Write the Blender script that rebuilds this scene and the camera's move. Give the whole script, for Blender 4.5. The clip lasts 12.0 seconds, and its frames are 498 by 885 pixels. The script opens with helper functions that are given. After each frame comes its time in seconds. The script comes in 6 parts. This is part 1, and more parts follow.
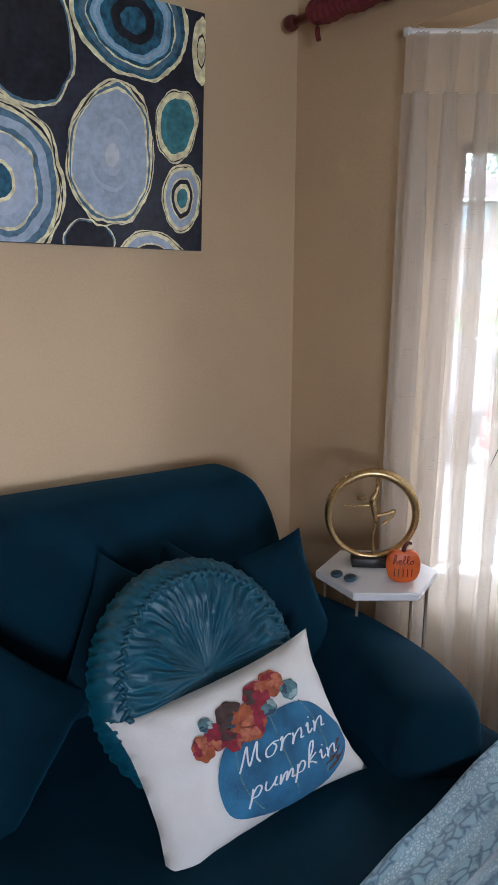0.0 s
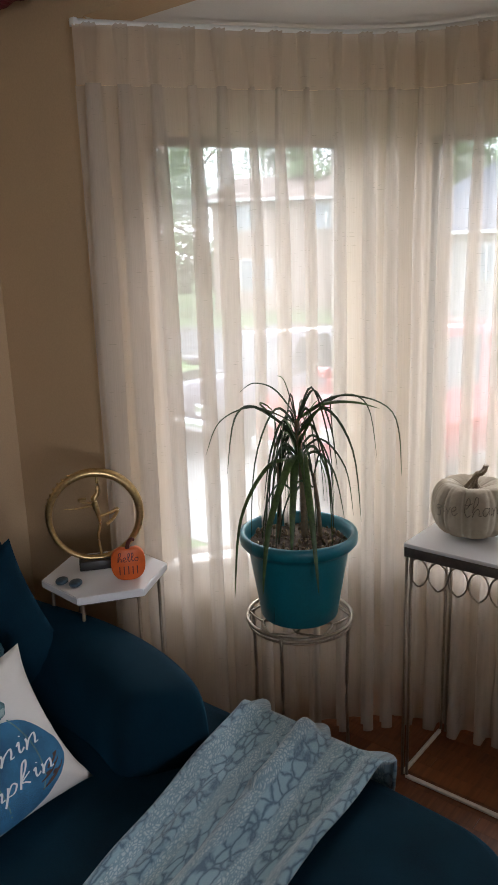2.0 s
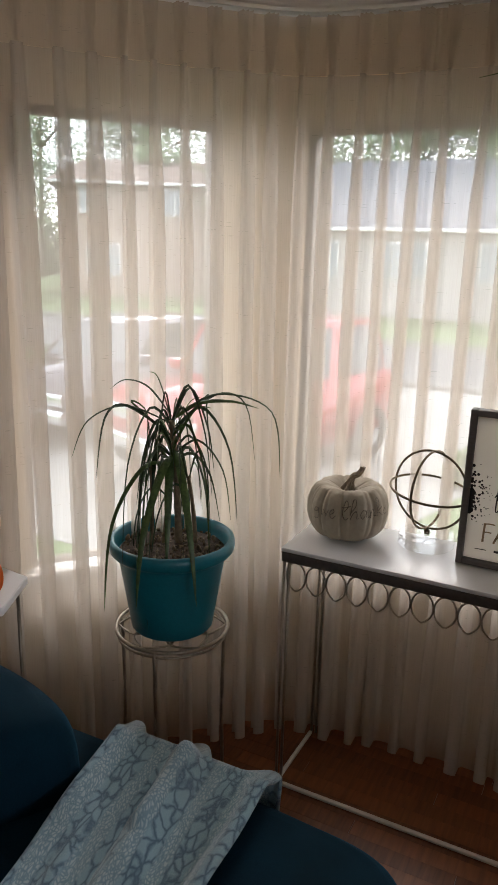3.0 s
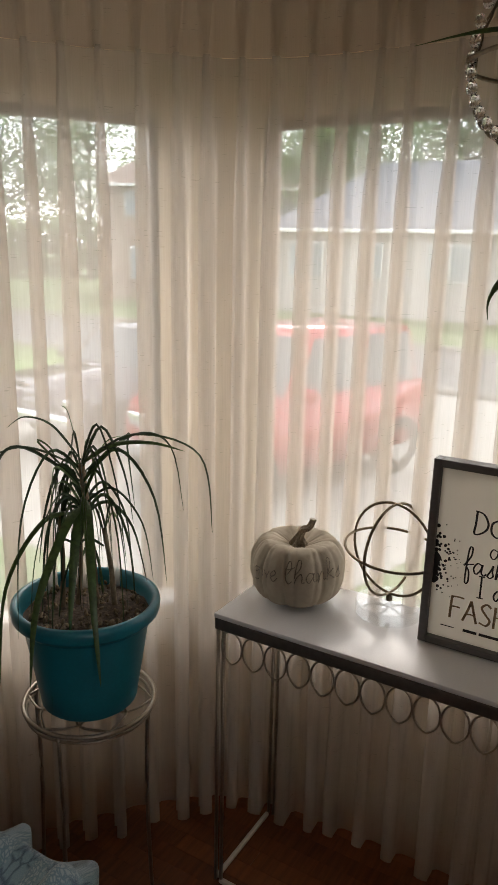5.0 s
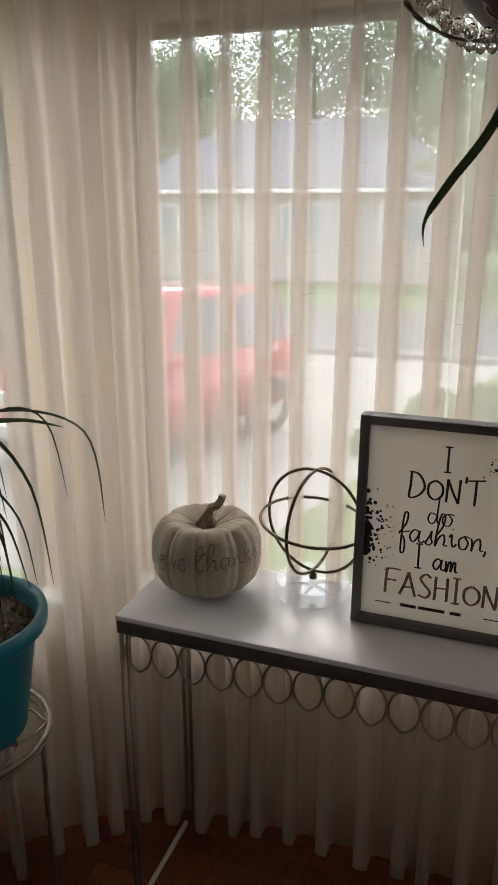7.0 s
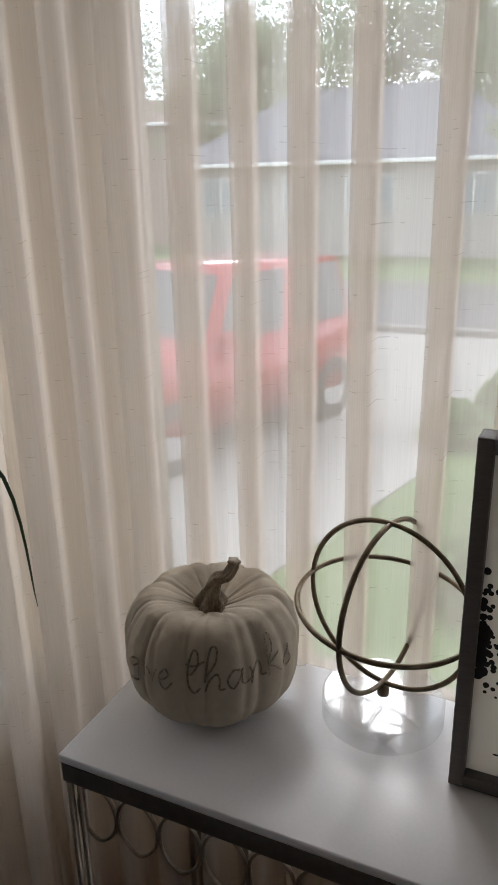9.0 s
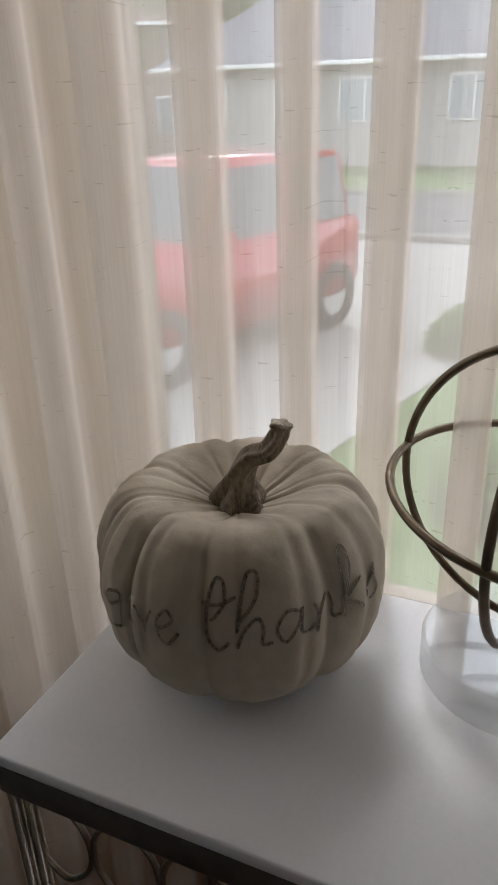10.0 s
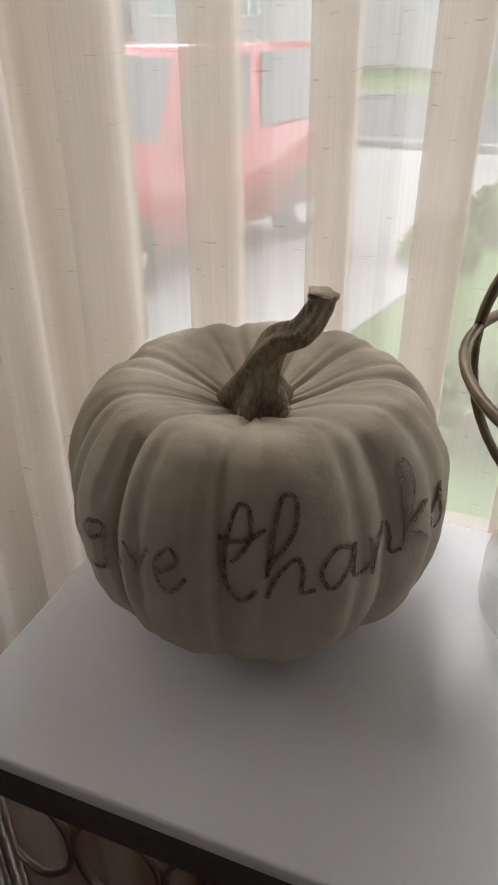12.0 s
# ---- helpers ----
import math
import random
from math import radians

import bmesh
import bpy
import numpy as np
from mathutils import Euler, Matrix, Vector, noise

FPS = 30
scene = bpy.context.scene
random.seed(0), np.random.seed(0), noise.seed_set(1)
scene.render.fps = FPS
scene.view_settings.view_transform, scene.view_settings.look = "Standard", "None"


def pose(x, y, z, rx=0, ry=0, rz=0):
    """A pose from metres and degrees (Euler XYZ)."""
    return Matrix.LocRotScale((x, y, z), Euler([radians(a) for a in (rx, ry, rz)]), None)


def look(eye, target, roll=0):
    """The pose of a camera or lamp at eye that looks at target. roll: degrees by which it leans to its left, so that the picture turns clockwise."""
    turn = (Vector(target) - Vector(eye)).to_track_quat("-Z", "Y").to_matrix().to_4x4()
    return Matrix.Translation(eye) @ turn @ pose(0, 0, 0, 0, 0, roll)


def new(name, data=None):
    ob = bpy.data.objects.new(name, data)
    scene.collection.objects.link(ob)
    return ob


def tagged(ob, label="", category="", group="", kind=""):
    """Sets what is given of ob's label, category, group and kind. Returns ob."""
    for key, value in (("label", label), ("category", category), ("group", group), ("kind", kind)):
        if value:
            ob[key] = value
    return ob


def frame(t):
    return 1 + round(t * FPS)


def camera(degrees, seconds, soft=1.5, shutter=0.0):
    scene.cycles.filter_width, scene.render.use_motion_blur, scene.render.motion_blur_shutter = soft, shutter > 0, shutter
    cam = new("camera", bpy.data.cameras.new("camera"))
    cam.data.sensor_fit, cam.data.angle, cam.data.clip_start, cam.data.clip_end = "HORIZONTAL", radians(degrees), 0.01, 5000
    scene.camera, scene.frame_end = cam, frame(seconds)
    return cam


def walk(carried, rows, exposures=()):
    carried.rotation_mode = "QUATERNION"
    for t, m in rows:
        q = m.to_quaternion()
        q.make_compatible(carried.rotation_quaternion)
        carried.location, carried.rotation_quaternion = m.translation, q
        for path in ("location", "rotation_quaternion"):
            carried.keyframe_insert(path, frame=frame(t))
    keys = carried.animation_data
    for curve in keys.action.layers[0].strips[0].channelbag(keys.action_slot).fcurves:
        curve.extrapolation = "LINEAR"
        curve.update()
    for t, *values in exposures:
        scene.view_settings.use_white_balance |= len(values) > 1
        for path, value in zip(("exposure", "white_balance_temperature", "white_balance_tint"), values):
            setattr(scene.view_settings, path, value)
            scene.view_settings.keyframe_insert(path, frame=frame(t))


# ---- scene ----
cam = camera(37.0, 12.0)
PATH = [
    (0, (0.58, 0.156, 1.641), (1.701, 1.739, 1.157), 0.2),
    (0.5, (0.635, 0.105, 1.622), (1.837, 1.631, 1.146), -0.5),
    (1, (0.691, 0.064, 1.625), (1.969, 1.525, 1.143), -1.0),
    (1.5, (0.757, 0.008, 1.621), (2.145, 1.366, 1.144), -1.7),
    (2, (0.786, 0.006, 1.617), (2.287, 1.234, 1.131), -1.8),
    (2.5, (0.821, 0.081, 1.616), (2.454, 1.126, 1.125), -0.6),
    (3, (0.852, 0.146, 1.619), (2.571, 1.027, 1.102), 1.4),
    (5, (1.285, 0.053, 1.649), (2.944, 1.046, 1.134), 1.2),
    (5.5, (1.335, 0.166, 1.631), (3.055, 1.05, 1.121), 1.0),
    (6, (1.374, 0.175, 1.617), (3.12, 0.992, 1.083), 0.4),
    (6.5, (1.399, 0.186, 1.604), (3.171, 0.924, 1.045), 0.0),
    (7, (1.476, 0.228, 1.579), (3.266, 0.892, 0.982), -0.0),
    (7.5, (1.672, 0.218, 1.556), (3.403, 1.004, 0.931), -1.2),
    (9.5, (2.191, 0.505, 1.357), (3.886, 1.328, 0.684), -1.4),
    (10, (2.353, 0.597, 1.226), (4.001, 1.359, 0.388), -1.8),
    (10.5, (2.461, 0.651, 1.165), (4.065, 1.42, 0.249), -1.4),
    (11, (2.48, 0.688, 1.123), (4.051, 1.411, 0.118), -1.2),
    (11.5, (2.471, 0.69, 1.121), (4.026, 1.384, 0.072), -1.4),
    (12, (2.452, 0.682, 1.146), (4.039, 1.318, 0.108), -0.4),
]
walk(cam, [(t, look(eye, target, roll)) for t, eye, target, roll in PATH],
     exposures=[(0.0, 1.3, 5550, 13), (1.0, 1.0, 5750, 13), (2.0, 0.7, 6100, 14), (3.0, 0.36, 6400, 14), (5.0, 0.2, 6750, 14), (7.5, 0.02, 6400, 14), (9.5, -0.2, 6100, 14), (12.0, 0.08, 6250, 14)])

# ---- world, sun and added fill lamps ----
world = bpy.data.worlds.new("overcast_sky")
scene.world = world
world.use_nodes = True
wn = world.node_tree.nodes
wl = world.node_tree.links
sky = wn.new("ShaderNodeTexSky")
sky.sky_type = 'NISHITA'
sky.sun_disc = False
sky.sun_elevation = radians(42)
sky.sun_rotation = radians(60)
sky.air_density, sky.dust_density, sky.ozone_density = 1.0, 1.5, 1.0
wn["Background"].inputs[1].default_value = 0.15
cloud = wn.new("ShaderNodeMix")
cloud.data_type = 'RGBA'
cloud.inputs[0].default_value = 0.6
cloud.inputs[7].default_value = (29.0, 30.5, 32.5, 1)
wl.new(sky.outputs[0], cloud.inputs[6])
wl.new(cloud.outputs[2], wn["Background"].inputs[0])

sun_data = bpy.data.lights.new("sun", 'SUN')
sun_data.energy, sun_data.angle, sun_data.color = 3.0, radians(25), (1.0, 0.96, 0.9)
sun = new("sun", sun_data)
sun.matrix_world = look((12, 6, 12), (0, 0, 0))


# added fill lamp in an unseen south opening, aimed at the north wall
lamp = bpy.data.lights.new("south_fill", 'AREA')
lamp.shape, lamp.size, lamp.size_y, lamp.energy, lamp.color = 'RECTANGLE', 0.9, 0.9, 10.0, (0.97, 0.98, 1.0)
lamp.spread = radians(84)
new("south_fill", lamp).matrix_world = look((-0.4, -2.44, 1.5), (0.15, 2.2, 1.65))
# two added narrow lamps outside the windows brighten the curtain at the bay corner
for name, w, h, power, wide, at, aim in (("corner_fill_north", 0.6, 1.3, 4.3, 55, (2.6, 2.9, 1.7), (2.93, 1.05, 1.3)), ("corner_fill_front", 0.6, 1.3, 4.2, 45, (3.95, -0.4, 1.75), (2.97, 1.03, 1.3))):
    beam = bpy.data.lights.new(name, 'AREA')
    beam.shape, beam.size, beam.size_y, beam.energy, beam.color = 'RECTANGLE', w, h, power, (0.97, 0.98, 1.0)
    beam.spread = radians(wide)
    new(name, beam).matrix_world = look(at, aim)

# ---- materials ----


def material(name):
    m = bpy.data.materials.new(name)
    m.use_nodes = True
    return m, m.node_tree.nodes, m.node_tree.links, m.node_tree.nodes["Principled BSDF"]


def paint(name, color, rough=0.6, metal=0.0, var=0.15, scale=6.0, bump=0.1, bump_scale=80.0, sheen=0.0, coat=0.0,
          stretch=(1, 1, 1), spec=0.5):
    """A painted, woven or cast surface: broad colour drift, fine grain and relief."""
    m, n, l, b = material(name)
    tc = n.new("ShaderNodeTexCoord")
    mp = n.new("ShaderNodeMapping")
    mp.inputs[3].default_value = stretch
    l.new(tc.outputs["Object"], mp.inputs[0])
    big = n.new("ShaderNodeTexNoise")
    big.inputs["Scale"].default_value, big.inputs["Detail"].default_value = scale, 4
    fine = n.new("ShaderNodeTexNoise")
    fine.inputs["Scale"].default_value, fine.inputs["Detail"].default_value = bump_scale, 5
    l.new(mp.outputs[0], big.inputs[0])
    l.new(mp.outputs[0], fine.inputs[0])
    add = n.new("ShaderNodeMath")
    add.operation = 'ADD'
    l.new(big.outputs[0], add.inputs[0])
    l.new(fine.outputs[0], add.inputs[1])
    half = n.new("ShaderNodeMath")
    half.operation = 'MULTIPLY'
    half.inputs[1].default_value = 0.5
    l.new(add.outputs[0], half.inputs[0])
    ramp = n.new("ShaderNodeValToRGB")
    lo, hi = [max(0, c * (1 - var)) for c in color], [min(1, c * (1 + var)) for c in color]
    ramp.color_ramp.elements[0].position, ramp.color_ramp.elements[1].position = 0.35, 0.65
    ramp.color_ramp.elements[0].color, ramp.color_ramp.elements[1].color = (*lo, 1), (*hi, 1)
    l.new(half.outputs[0], ramp.inputs[0])
    l.new(ramp.outputs[0], b.inputs["Base Color"])
    b.inputs["Roughness"].default_value, b.inputs["Metallic"].default_value = rough, metal
    b.inputs["Specular IOR Level"].default_value = spec
    b.inputs["Sheen Weight"].default_value = sheen
    b.inputs["Sheen Roughness"].default_value = 0.4
    b.inputs["Sheen Tint"].default_value = (*[min(1, c / max(color)) for c in color], 1)
    b.inputs["Coat Weight"].default_value = coat
    bp = n.new("ShaderNodeBump")
    bp.inputs["Strength"].default_value, bp.inputs["Distance"].default_value = bump, 0.004
    l.new(fine.outputs[0], bp.inputs["Height"])
    l.new(bp.outputs[0], b.inputs["Normal"])
    return m


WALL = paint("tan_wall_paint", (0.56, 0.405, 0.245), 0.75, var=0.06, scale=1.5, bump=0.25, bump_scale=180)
# wall tan made lighter: brightness put into the bay colour to lift the curtain
BAYWALL = paint("lightened_bay_paint", (0.70, 0.58, 0.42), 0.75, var=0.06, scale=1.5, bump=0.25, bump_scale=180)
CEIL = paint("ceiling_white", (0.8, 0.78, 0.74), 0.85, var=0.04, bump=0.3, bump_scale=220)
TRIMW = paint("white_trim_paint", (0.78, 0.77, 0.74), 0.4, var=0.05, bump=0.05)
VELVET = paint("teal_velvet", (0.0016, 0.0165, 0.030), 0.9, var=0.35, scale=9, bump=0.2, bump_scale=400, sheen=0.11, spec=0.12)
SATIN = paint("teal_satin", (0.004, 0.066, 0.105), 0.42, var=0.25, scale=14, bump=0.2, bump_scale=300, sheen=0.1)
LINEN = paint("white_linen", (0.74, 0.72, 0.69), 0.85, var=0.06, scale=12, bump=0.35, bump_scale=500)
POT = paint("teal_plastic", (0.006, 0.13, 0.17), 0.36, var=0.1, scale=8, bump=0.05, bump_scale=120)
SOIL = paint("potting_soil", (0.06, 0.04, 0.025), 0.95, var=0.7, scale=60, bump=1.0, bump_scale=140)
LEAF = paint("dark_leaf", (0.018, 0.04, 0.011), 0.45, var=0.5, scale=25, bump=0.1, bump_scale=120)
GREENLEAF = paint("green_leaf", (0.045, 0.085, 0.018), 0.45, var=0.45, scale=25, bump=0.1, bump_scale=120)
CANE = paint("plant_cane", (0.16, 0.12, 0.07), 0.8, var=0.3, scale=40, bump=0.5, bump_scale=90)
STEEL = paint("brushed_pewter", (0.30, 0.26, 0.21), 0.38, metal=0.9, var=0.2, scale=20, bump=0.15, bump_scale=200)
GOLD = paint("antique_gold", (0.52, 0.37, 0.17), 0.3, metal=0.95, var=0.3, scale=18, bump=0.2, bump_scale=120)
TABLETOP = paint("white_lacquer", (0.72, 0.72, 0.73), 0.28, var=0.03, scale=5, bump=0.03, bump_scale=200)
APRON = paint("grey_bronze_edge", (0.10, 0.085, 0.075), 0.45, metal=0.3, var=0.2, scale=14, bump=0.1)
FRAMEG = paint("grey_frame", (0.115, 0.105, 0.098), 0.5, var=0.15, scale=30, bump=0.15, bump_scale=150, stretch=(1, 1, 6))
INK = paint("black_ink", (0.012, 0.011, 0.011), 0.6, var=0.3, scale=60, bump=0.0)
BROWNINK = paint("bronze_ink", (0.24, 0.16, 0.085), 0.5, var=0.5, scale=70, bump=0.0)
CHALK = paint("matte_cream_resin", (0.40, 0.345, 0.26), 0.75, var=0.08, scale=7, bump=0.35, bump_scale=55)
SILVER = paint("silver_glitter", (0.22, 0.185, 0.14), 0.35, metal=0.8, var=0.6, scale=320, bump=1.0, bump_scale=700)
STEMGLITTER = paint("bronze_glitter", (0.22, 0.18, 0.13), 0.38, metal=0.75, var=0.45, scale=90, bump=0.5, bump_scale=420, stretch=(1, 1, 0.35))
ORANGE = paint("orange_paint", (0.62, 0.11, 0.012), 0.45, var=0.12, scale=30, bump=0.15)
BLACKB = paint("black_base", (0.015, 0.014, 0.014), 0.4, var=0.2)
SLATE = paint("blue_grey_stone", (0.035, 0.07, 0.1), 0.4, var=0.5, scale=60, bump=0.2)
MAROON = paint("maroon_cloth", (0.14, 0.012, 0.022), 0.55, var=0.3, scale=50, bump=0.5, bump_scale=160)
DARKWOOD = paint("dark_red_wood", (0.10, 0.018, 0.015), 0.35, var=0.3, scale=20, bump=0.1)
BRONZE = paint("dark_bronze", (0.16, 0.125, 0.085), 0.4, metal=0.9, var=0.3, scale=30)
WHITEMETAL = paint("cream_metal", (0.7, 0.66, 0.58), 0.4, var=0.08, bump=0.05)


def glass_material(name, rough=0.0, ior=1.45, tint=(1, 1, 1)):
    m, n, l, b = material(name)
    b.inputs["Base Color"].default_value = (*tint, 1)
    b.inputs["Transmission Weight"].default_value = 1.0
    b.inputs["Roughness"].default_value, b.inputs["IOR"].default_value = rough, ior
    return m


CRYSTAL = glass_material("smoky_crystal", 0.02, 1.5, (0.86, 0.83, 0.82))


def pane_material():
    m, n, l, b = material("window_pane")
    tr = n.new("ShaderNodeBsdfTransparent")
    tr.inputs[0].default_value = (0.95, 0.97, 0.96, 1)
    gl = n.new("ShaderNodeBsdfGlossy")
    gl.inputs["Roughness"].default_value = 0.02
    fr = n.new("ShaderNodeFresnel")
    mix = n.new("ShaderNodeMixShader")
    l.new(fr.outputs[0], mix.inputs[0])
    l.new(tr.outputs[0], mix.inputs[1])
    l.new(gl.outputs[0], mix.inputs[2])
    l.new(mix.outputs[0], n["Material Output"].inputs[0])
    return m


PANE = pane_material()


def acrylic_material():
    m, n, l, b = material("clear_acrylic")
    tr, gl = n.new("ShaderNodeBsdfTransparent"), n.new("ShaderNodeBsdfGlossy")
    tr.inputs[0].default_value = (0.975, 0.98, 0.98, 1)
    gl.inputs["Roughness"].default_value = 0.04
    lw, amount, mix = n.new("ShaderNodeLayerWeight"), n.new("ShaderNodeMath"), n.new("ShaderNodeMixShader")
    lw.inputs[0].default_value = 0.25
    amount.operation = 'MULTIPLY_ADD'
    amount.inputs[1].default_value, amount.inputs[2].default_value = 0.55, 0.05
    l.new(lw.outputs["Facing"], amount.inputs[0])
    l.new(amount.outputs[0], mix.inputs[0])
    l.new(tr.outputs[0], mix.inputs[1])
    l.new(gl.outputs[0], mix.inputs[2])
    l.new(mix.outputs[0], n["Material Output"].inputs[0])
    return m


GLASS = acrylic_material()


def thin_paper():
    """White paper that lets some of the daylight behind it through."""
    m, n, l, b = material("print_paper")
    noise_tex = n.new("ShaderNodeTexNoise")
    noise_tex.inputs["Scale"].default_value, noise_tex.inputs["Detail"].default_value = 9, 5
    ramp = n.new("ShaderNodeValToRGB")
    ramp.color_ramp.elements[0].color, ramp.color_ramp.elements[1].color = (0.84, 0.81, 0.75, 1), (0.88, 0.86, 0.81, 1)
    l.new(noise_tex.outputs[0], ramp.inputs[0])
    df, tl = n.new("ShaderNodeBsdfDiffuse"), n.new("ShaderNodeBsdfTranslucent")
    l.new(ramp.outputs[0], df.inputs[0])
    l.new(ramp.outputs[0], tl.inputs[0])
    mix = n.new("ShaderNodeMixShader")
    mix.inputs[0].default_value = 0.45
    l.new(df.outputs[0], mix.inputs[1])
    l.new(tl.outputs[0], mix.inputs[2])
    l.new(mix.outputs[0], n["Material Output"].inputs[0])
    return m




def sheer_material(name, color, opacity, through_light):
    """Thin woven curtain: gaps between threads, and cloth that glows with the light behind it."""
    m, n, l, b = material(name)
    tc = n.new("ShaderNodeTexCoord")
    mp = n.new("ShaderNodeMapping")
    mp.inputs[3].default_value = (1, 0.03, 1)
    l.new(tc.outputs["UV"], mp.inputs[0])
    threads = n.new("ShaderNodeTexNoise")
    threads.inputs["Scale"].default_value, threads.inputs["Detail"].default_value = 260, 3
    l.new(mp.outputs[0], threads.inputs[0])
    mp2 = n.new("ShaderNodeMapping")
    mp2.inputs[3].default_value = (9, 120, 1)
    l.new(tc.outputs["UV"], mp2.inputs[0])
    slub = n.new("ShaderNodeTexNoise")
    slub.inputs["Scale"].default_value, slub.inputs["Detail"].default_value = 2.2, 2
    l.new(mp2.outputs[0], slub.inputs[0])
    sr = n.new("ShaderNodeMapRange")
    sr.inputs[1].default_value, sr.inputs[2].default_value = 0.70, 0.78
    sr.inputs[3].default_value, sr.inputs[4].default_value = 0.0, 0.12
    l.new(slub.outputs[0], sr.inputs[0])
    mp3 = n.new("ShaderNodeMapRange")
    mp3.inputs[1].default_value, mp3.inputs[2].default_value = 0.3, 0.7
    mp3.inputs[3].default_value, mp3.inputs[4].default_value = opacity - 0.018, opacity + 0.018
    l.new(threads.outputs[0], mp3.inputs[0])
    tot = n.new("ShaderNodeMath")
    tot.operation, tot.use_clamp = 'ADD', True
    l.new(mp3.outputs[0], tot.inputs[0])
    l.new(sr.outputs[0], tot.inputs[1])
    tr = n.new("ShaderNodeBsdfTransparent")
    df = n.new("ShaderNodeBsdfDiffuse")
    dash = n.new("ShaderNodeMapRange")
    dash.inputs[1].default_value, dash.inputs[2].default_value = 0.68, 0.74
    l.new(slub.outputs[0], dash.inputs[0])
    thread = n.new("ShaderNodeMix")
    thread.data_type = 'RGBA'
    thread.inputs[6].default_value, thread.inputs[7].default_value = (*color, 1), (0.52, 0.47, 0.415, 1)
    l.new(dash.outputs[0], thread.inputs[0])
    l.new(thread.outputs[2], df.inputs[0])
    tl = n.new("ShaderNodeBsdfTranslucent")
    l.new(thread.outputs[2], tl.inputs[0])
    cloth = n.new("ShaderNodeMixShader")
    cloth.inputs[0].default_value = through_light
    l.new(df.outputs[0], cloth.inputs[1])
    l.new(tl.outputs[0], cloth.inputs[2])
    mix = n.new("ShaderNodeMixShader")
    l.new(tot.outputs[0], mix.inputs[0])
    l.new(tr.outputs[0], mix.inputs[1])
    l.new(cloth.outputs[0], mix.inputs[2])
    l.new(mix.outputs[0], n["Material Output"].inputs[0])
    return m


PAPER = thin_paper()
SHEER = sheer_material("cream_sheer", (0.80, 0.73, 0.65), 0.42, 0.57)
SHEERTOP = sheer_material("cream_sheer_header", (0.80, 0.69, 0.57), 0.60, 0.54)

# ---- mesh helpers ----


def part(name, bm, mat, parent=None, label="", smooth=True):
    me = bpy.data.meshes.new(name)
    bm.to_mesh(me)
    bm.free()
    me.materials.append(mat)
    if smooth:
        me.polygons.foreach_set("use_smooth", [True] * len(me.polygons))
    ob = new(name, me)
    ob.parent = parent
    if label:
        ob["label"] = label
    return ob


def thing(name, m, label, category, group="", kind=""):
    ob = new(name)
    ob.empty_display_size = 0.05
    ob.matrix_world = m
    return tagged(ob, label, category, group, kind)


def box(bm, size, at=(0, 0, 0), bevel=0.0, turn=None, segs=2):
    m = Matrix.Translation(at) @ (turn if turn else Matrix.Identity(4)) @ Matrix.Diagonal((*size, 1))
    r = bmesh.ops.create_cube(bm, size=1.0, matrix=m)
    if bevel:
        edges = {e for v in r["verts"] for e in v.link_edges}
        bmesh.ops.bevel(bm, geom=list(edges), offset=bevel, segments=segs, affect='EDGES', profile=0.5)
    return bm


def sheet(bm, f, nu, nv, close_u=False, close_v=False):
    """A surface of nu by nv steps through f(u, v), u and v from 0 to 1."""
    rows = []
    for j in range(nv if close_v else nv + 1):
        rows.append([bm.verts.new(f(i / nu, j / nv)) for i in range(nu if close_u else nu + 1)])
    R, C = len(rows), len(rows[0])
    for j in range(R if close_v else R - 1):
        for i in range(C if close_u else C - 1):
            bm.faces.new((rows[j][i], rows[j][(i + 1) % C], rows[(j + 1) % R][(i + 1) % C], rows[(j + 1) % R][i]))
    return rows


def lathe(bm, profile, n=32):
    """Turns a profile of (radius, height) pairs round z; closed where the radius is 0."""
    rings = []
    for r, z in profile:
        if r < 1e-6:
            rings.append([bm.verts.new((0, 0, z))])
        else:
            rings.append([bm.verts.new((r * math.cos(2 * math.pi * i / n), r * math.sin(2 * math.pi * i / n), z)) for i in range(n)])
    for a, b in zip(rings, rings[1:]):
        for i in range(n):
            k = (i + 1) % n
            if len(a) == 1 and len(b) == 1:
                continue
            if len(a) == 1:
                bm.faces.new((a[0], b[k], b[i]))
            elif len(b) == 1:
                bm.faces.new((a[i], a[k], b[0]))
            else:
                bm.faces.new((a[i], a[k], b[k], b[i]))
    return bm


def spline(pts, per=6, closed=False):
    """A smooth line through the points."""
    p = [Vector(q) for q in pts]
    n, out = len(p), []
    for i in range(n if closed else n - 1):
        if closed:
            a, b, c, d = p[i - 1], p[i], p[(i + 1) % n], p[(i + 2) % n]
        else:
            a, b, c, d = p[max(i - 1, 0)], p[i], p[i + 1], p[min(i + 2, n - 1)]
        for k in range(per):
            t = k / per
            out.append(0.5 * (2 * b + (c - a) * t + (2 * a - 5 * b + 4 * c - d) * t * t + (3 * b - a - 3 * c + d) * t ** 3))
    if not closed:
        out.append(p[-1])
    return out


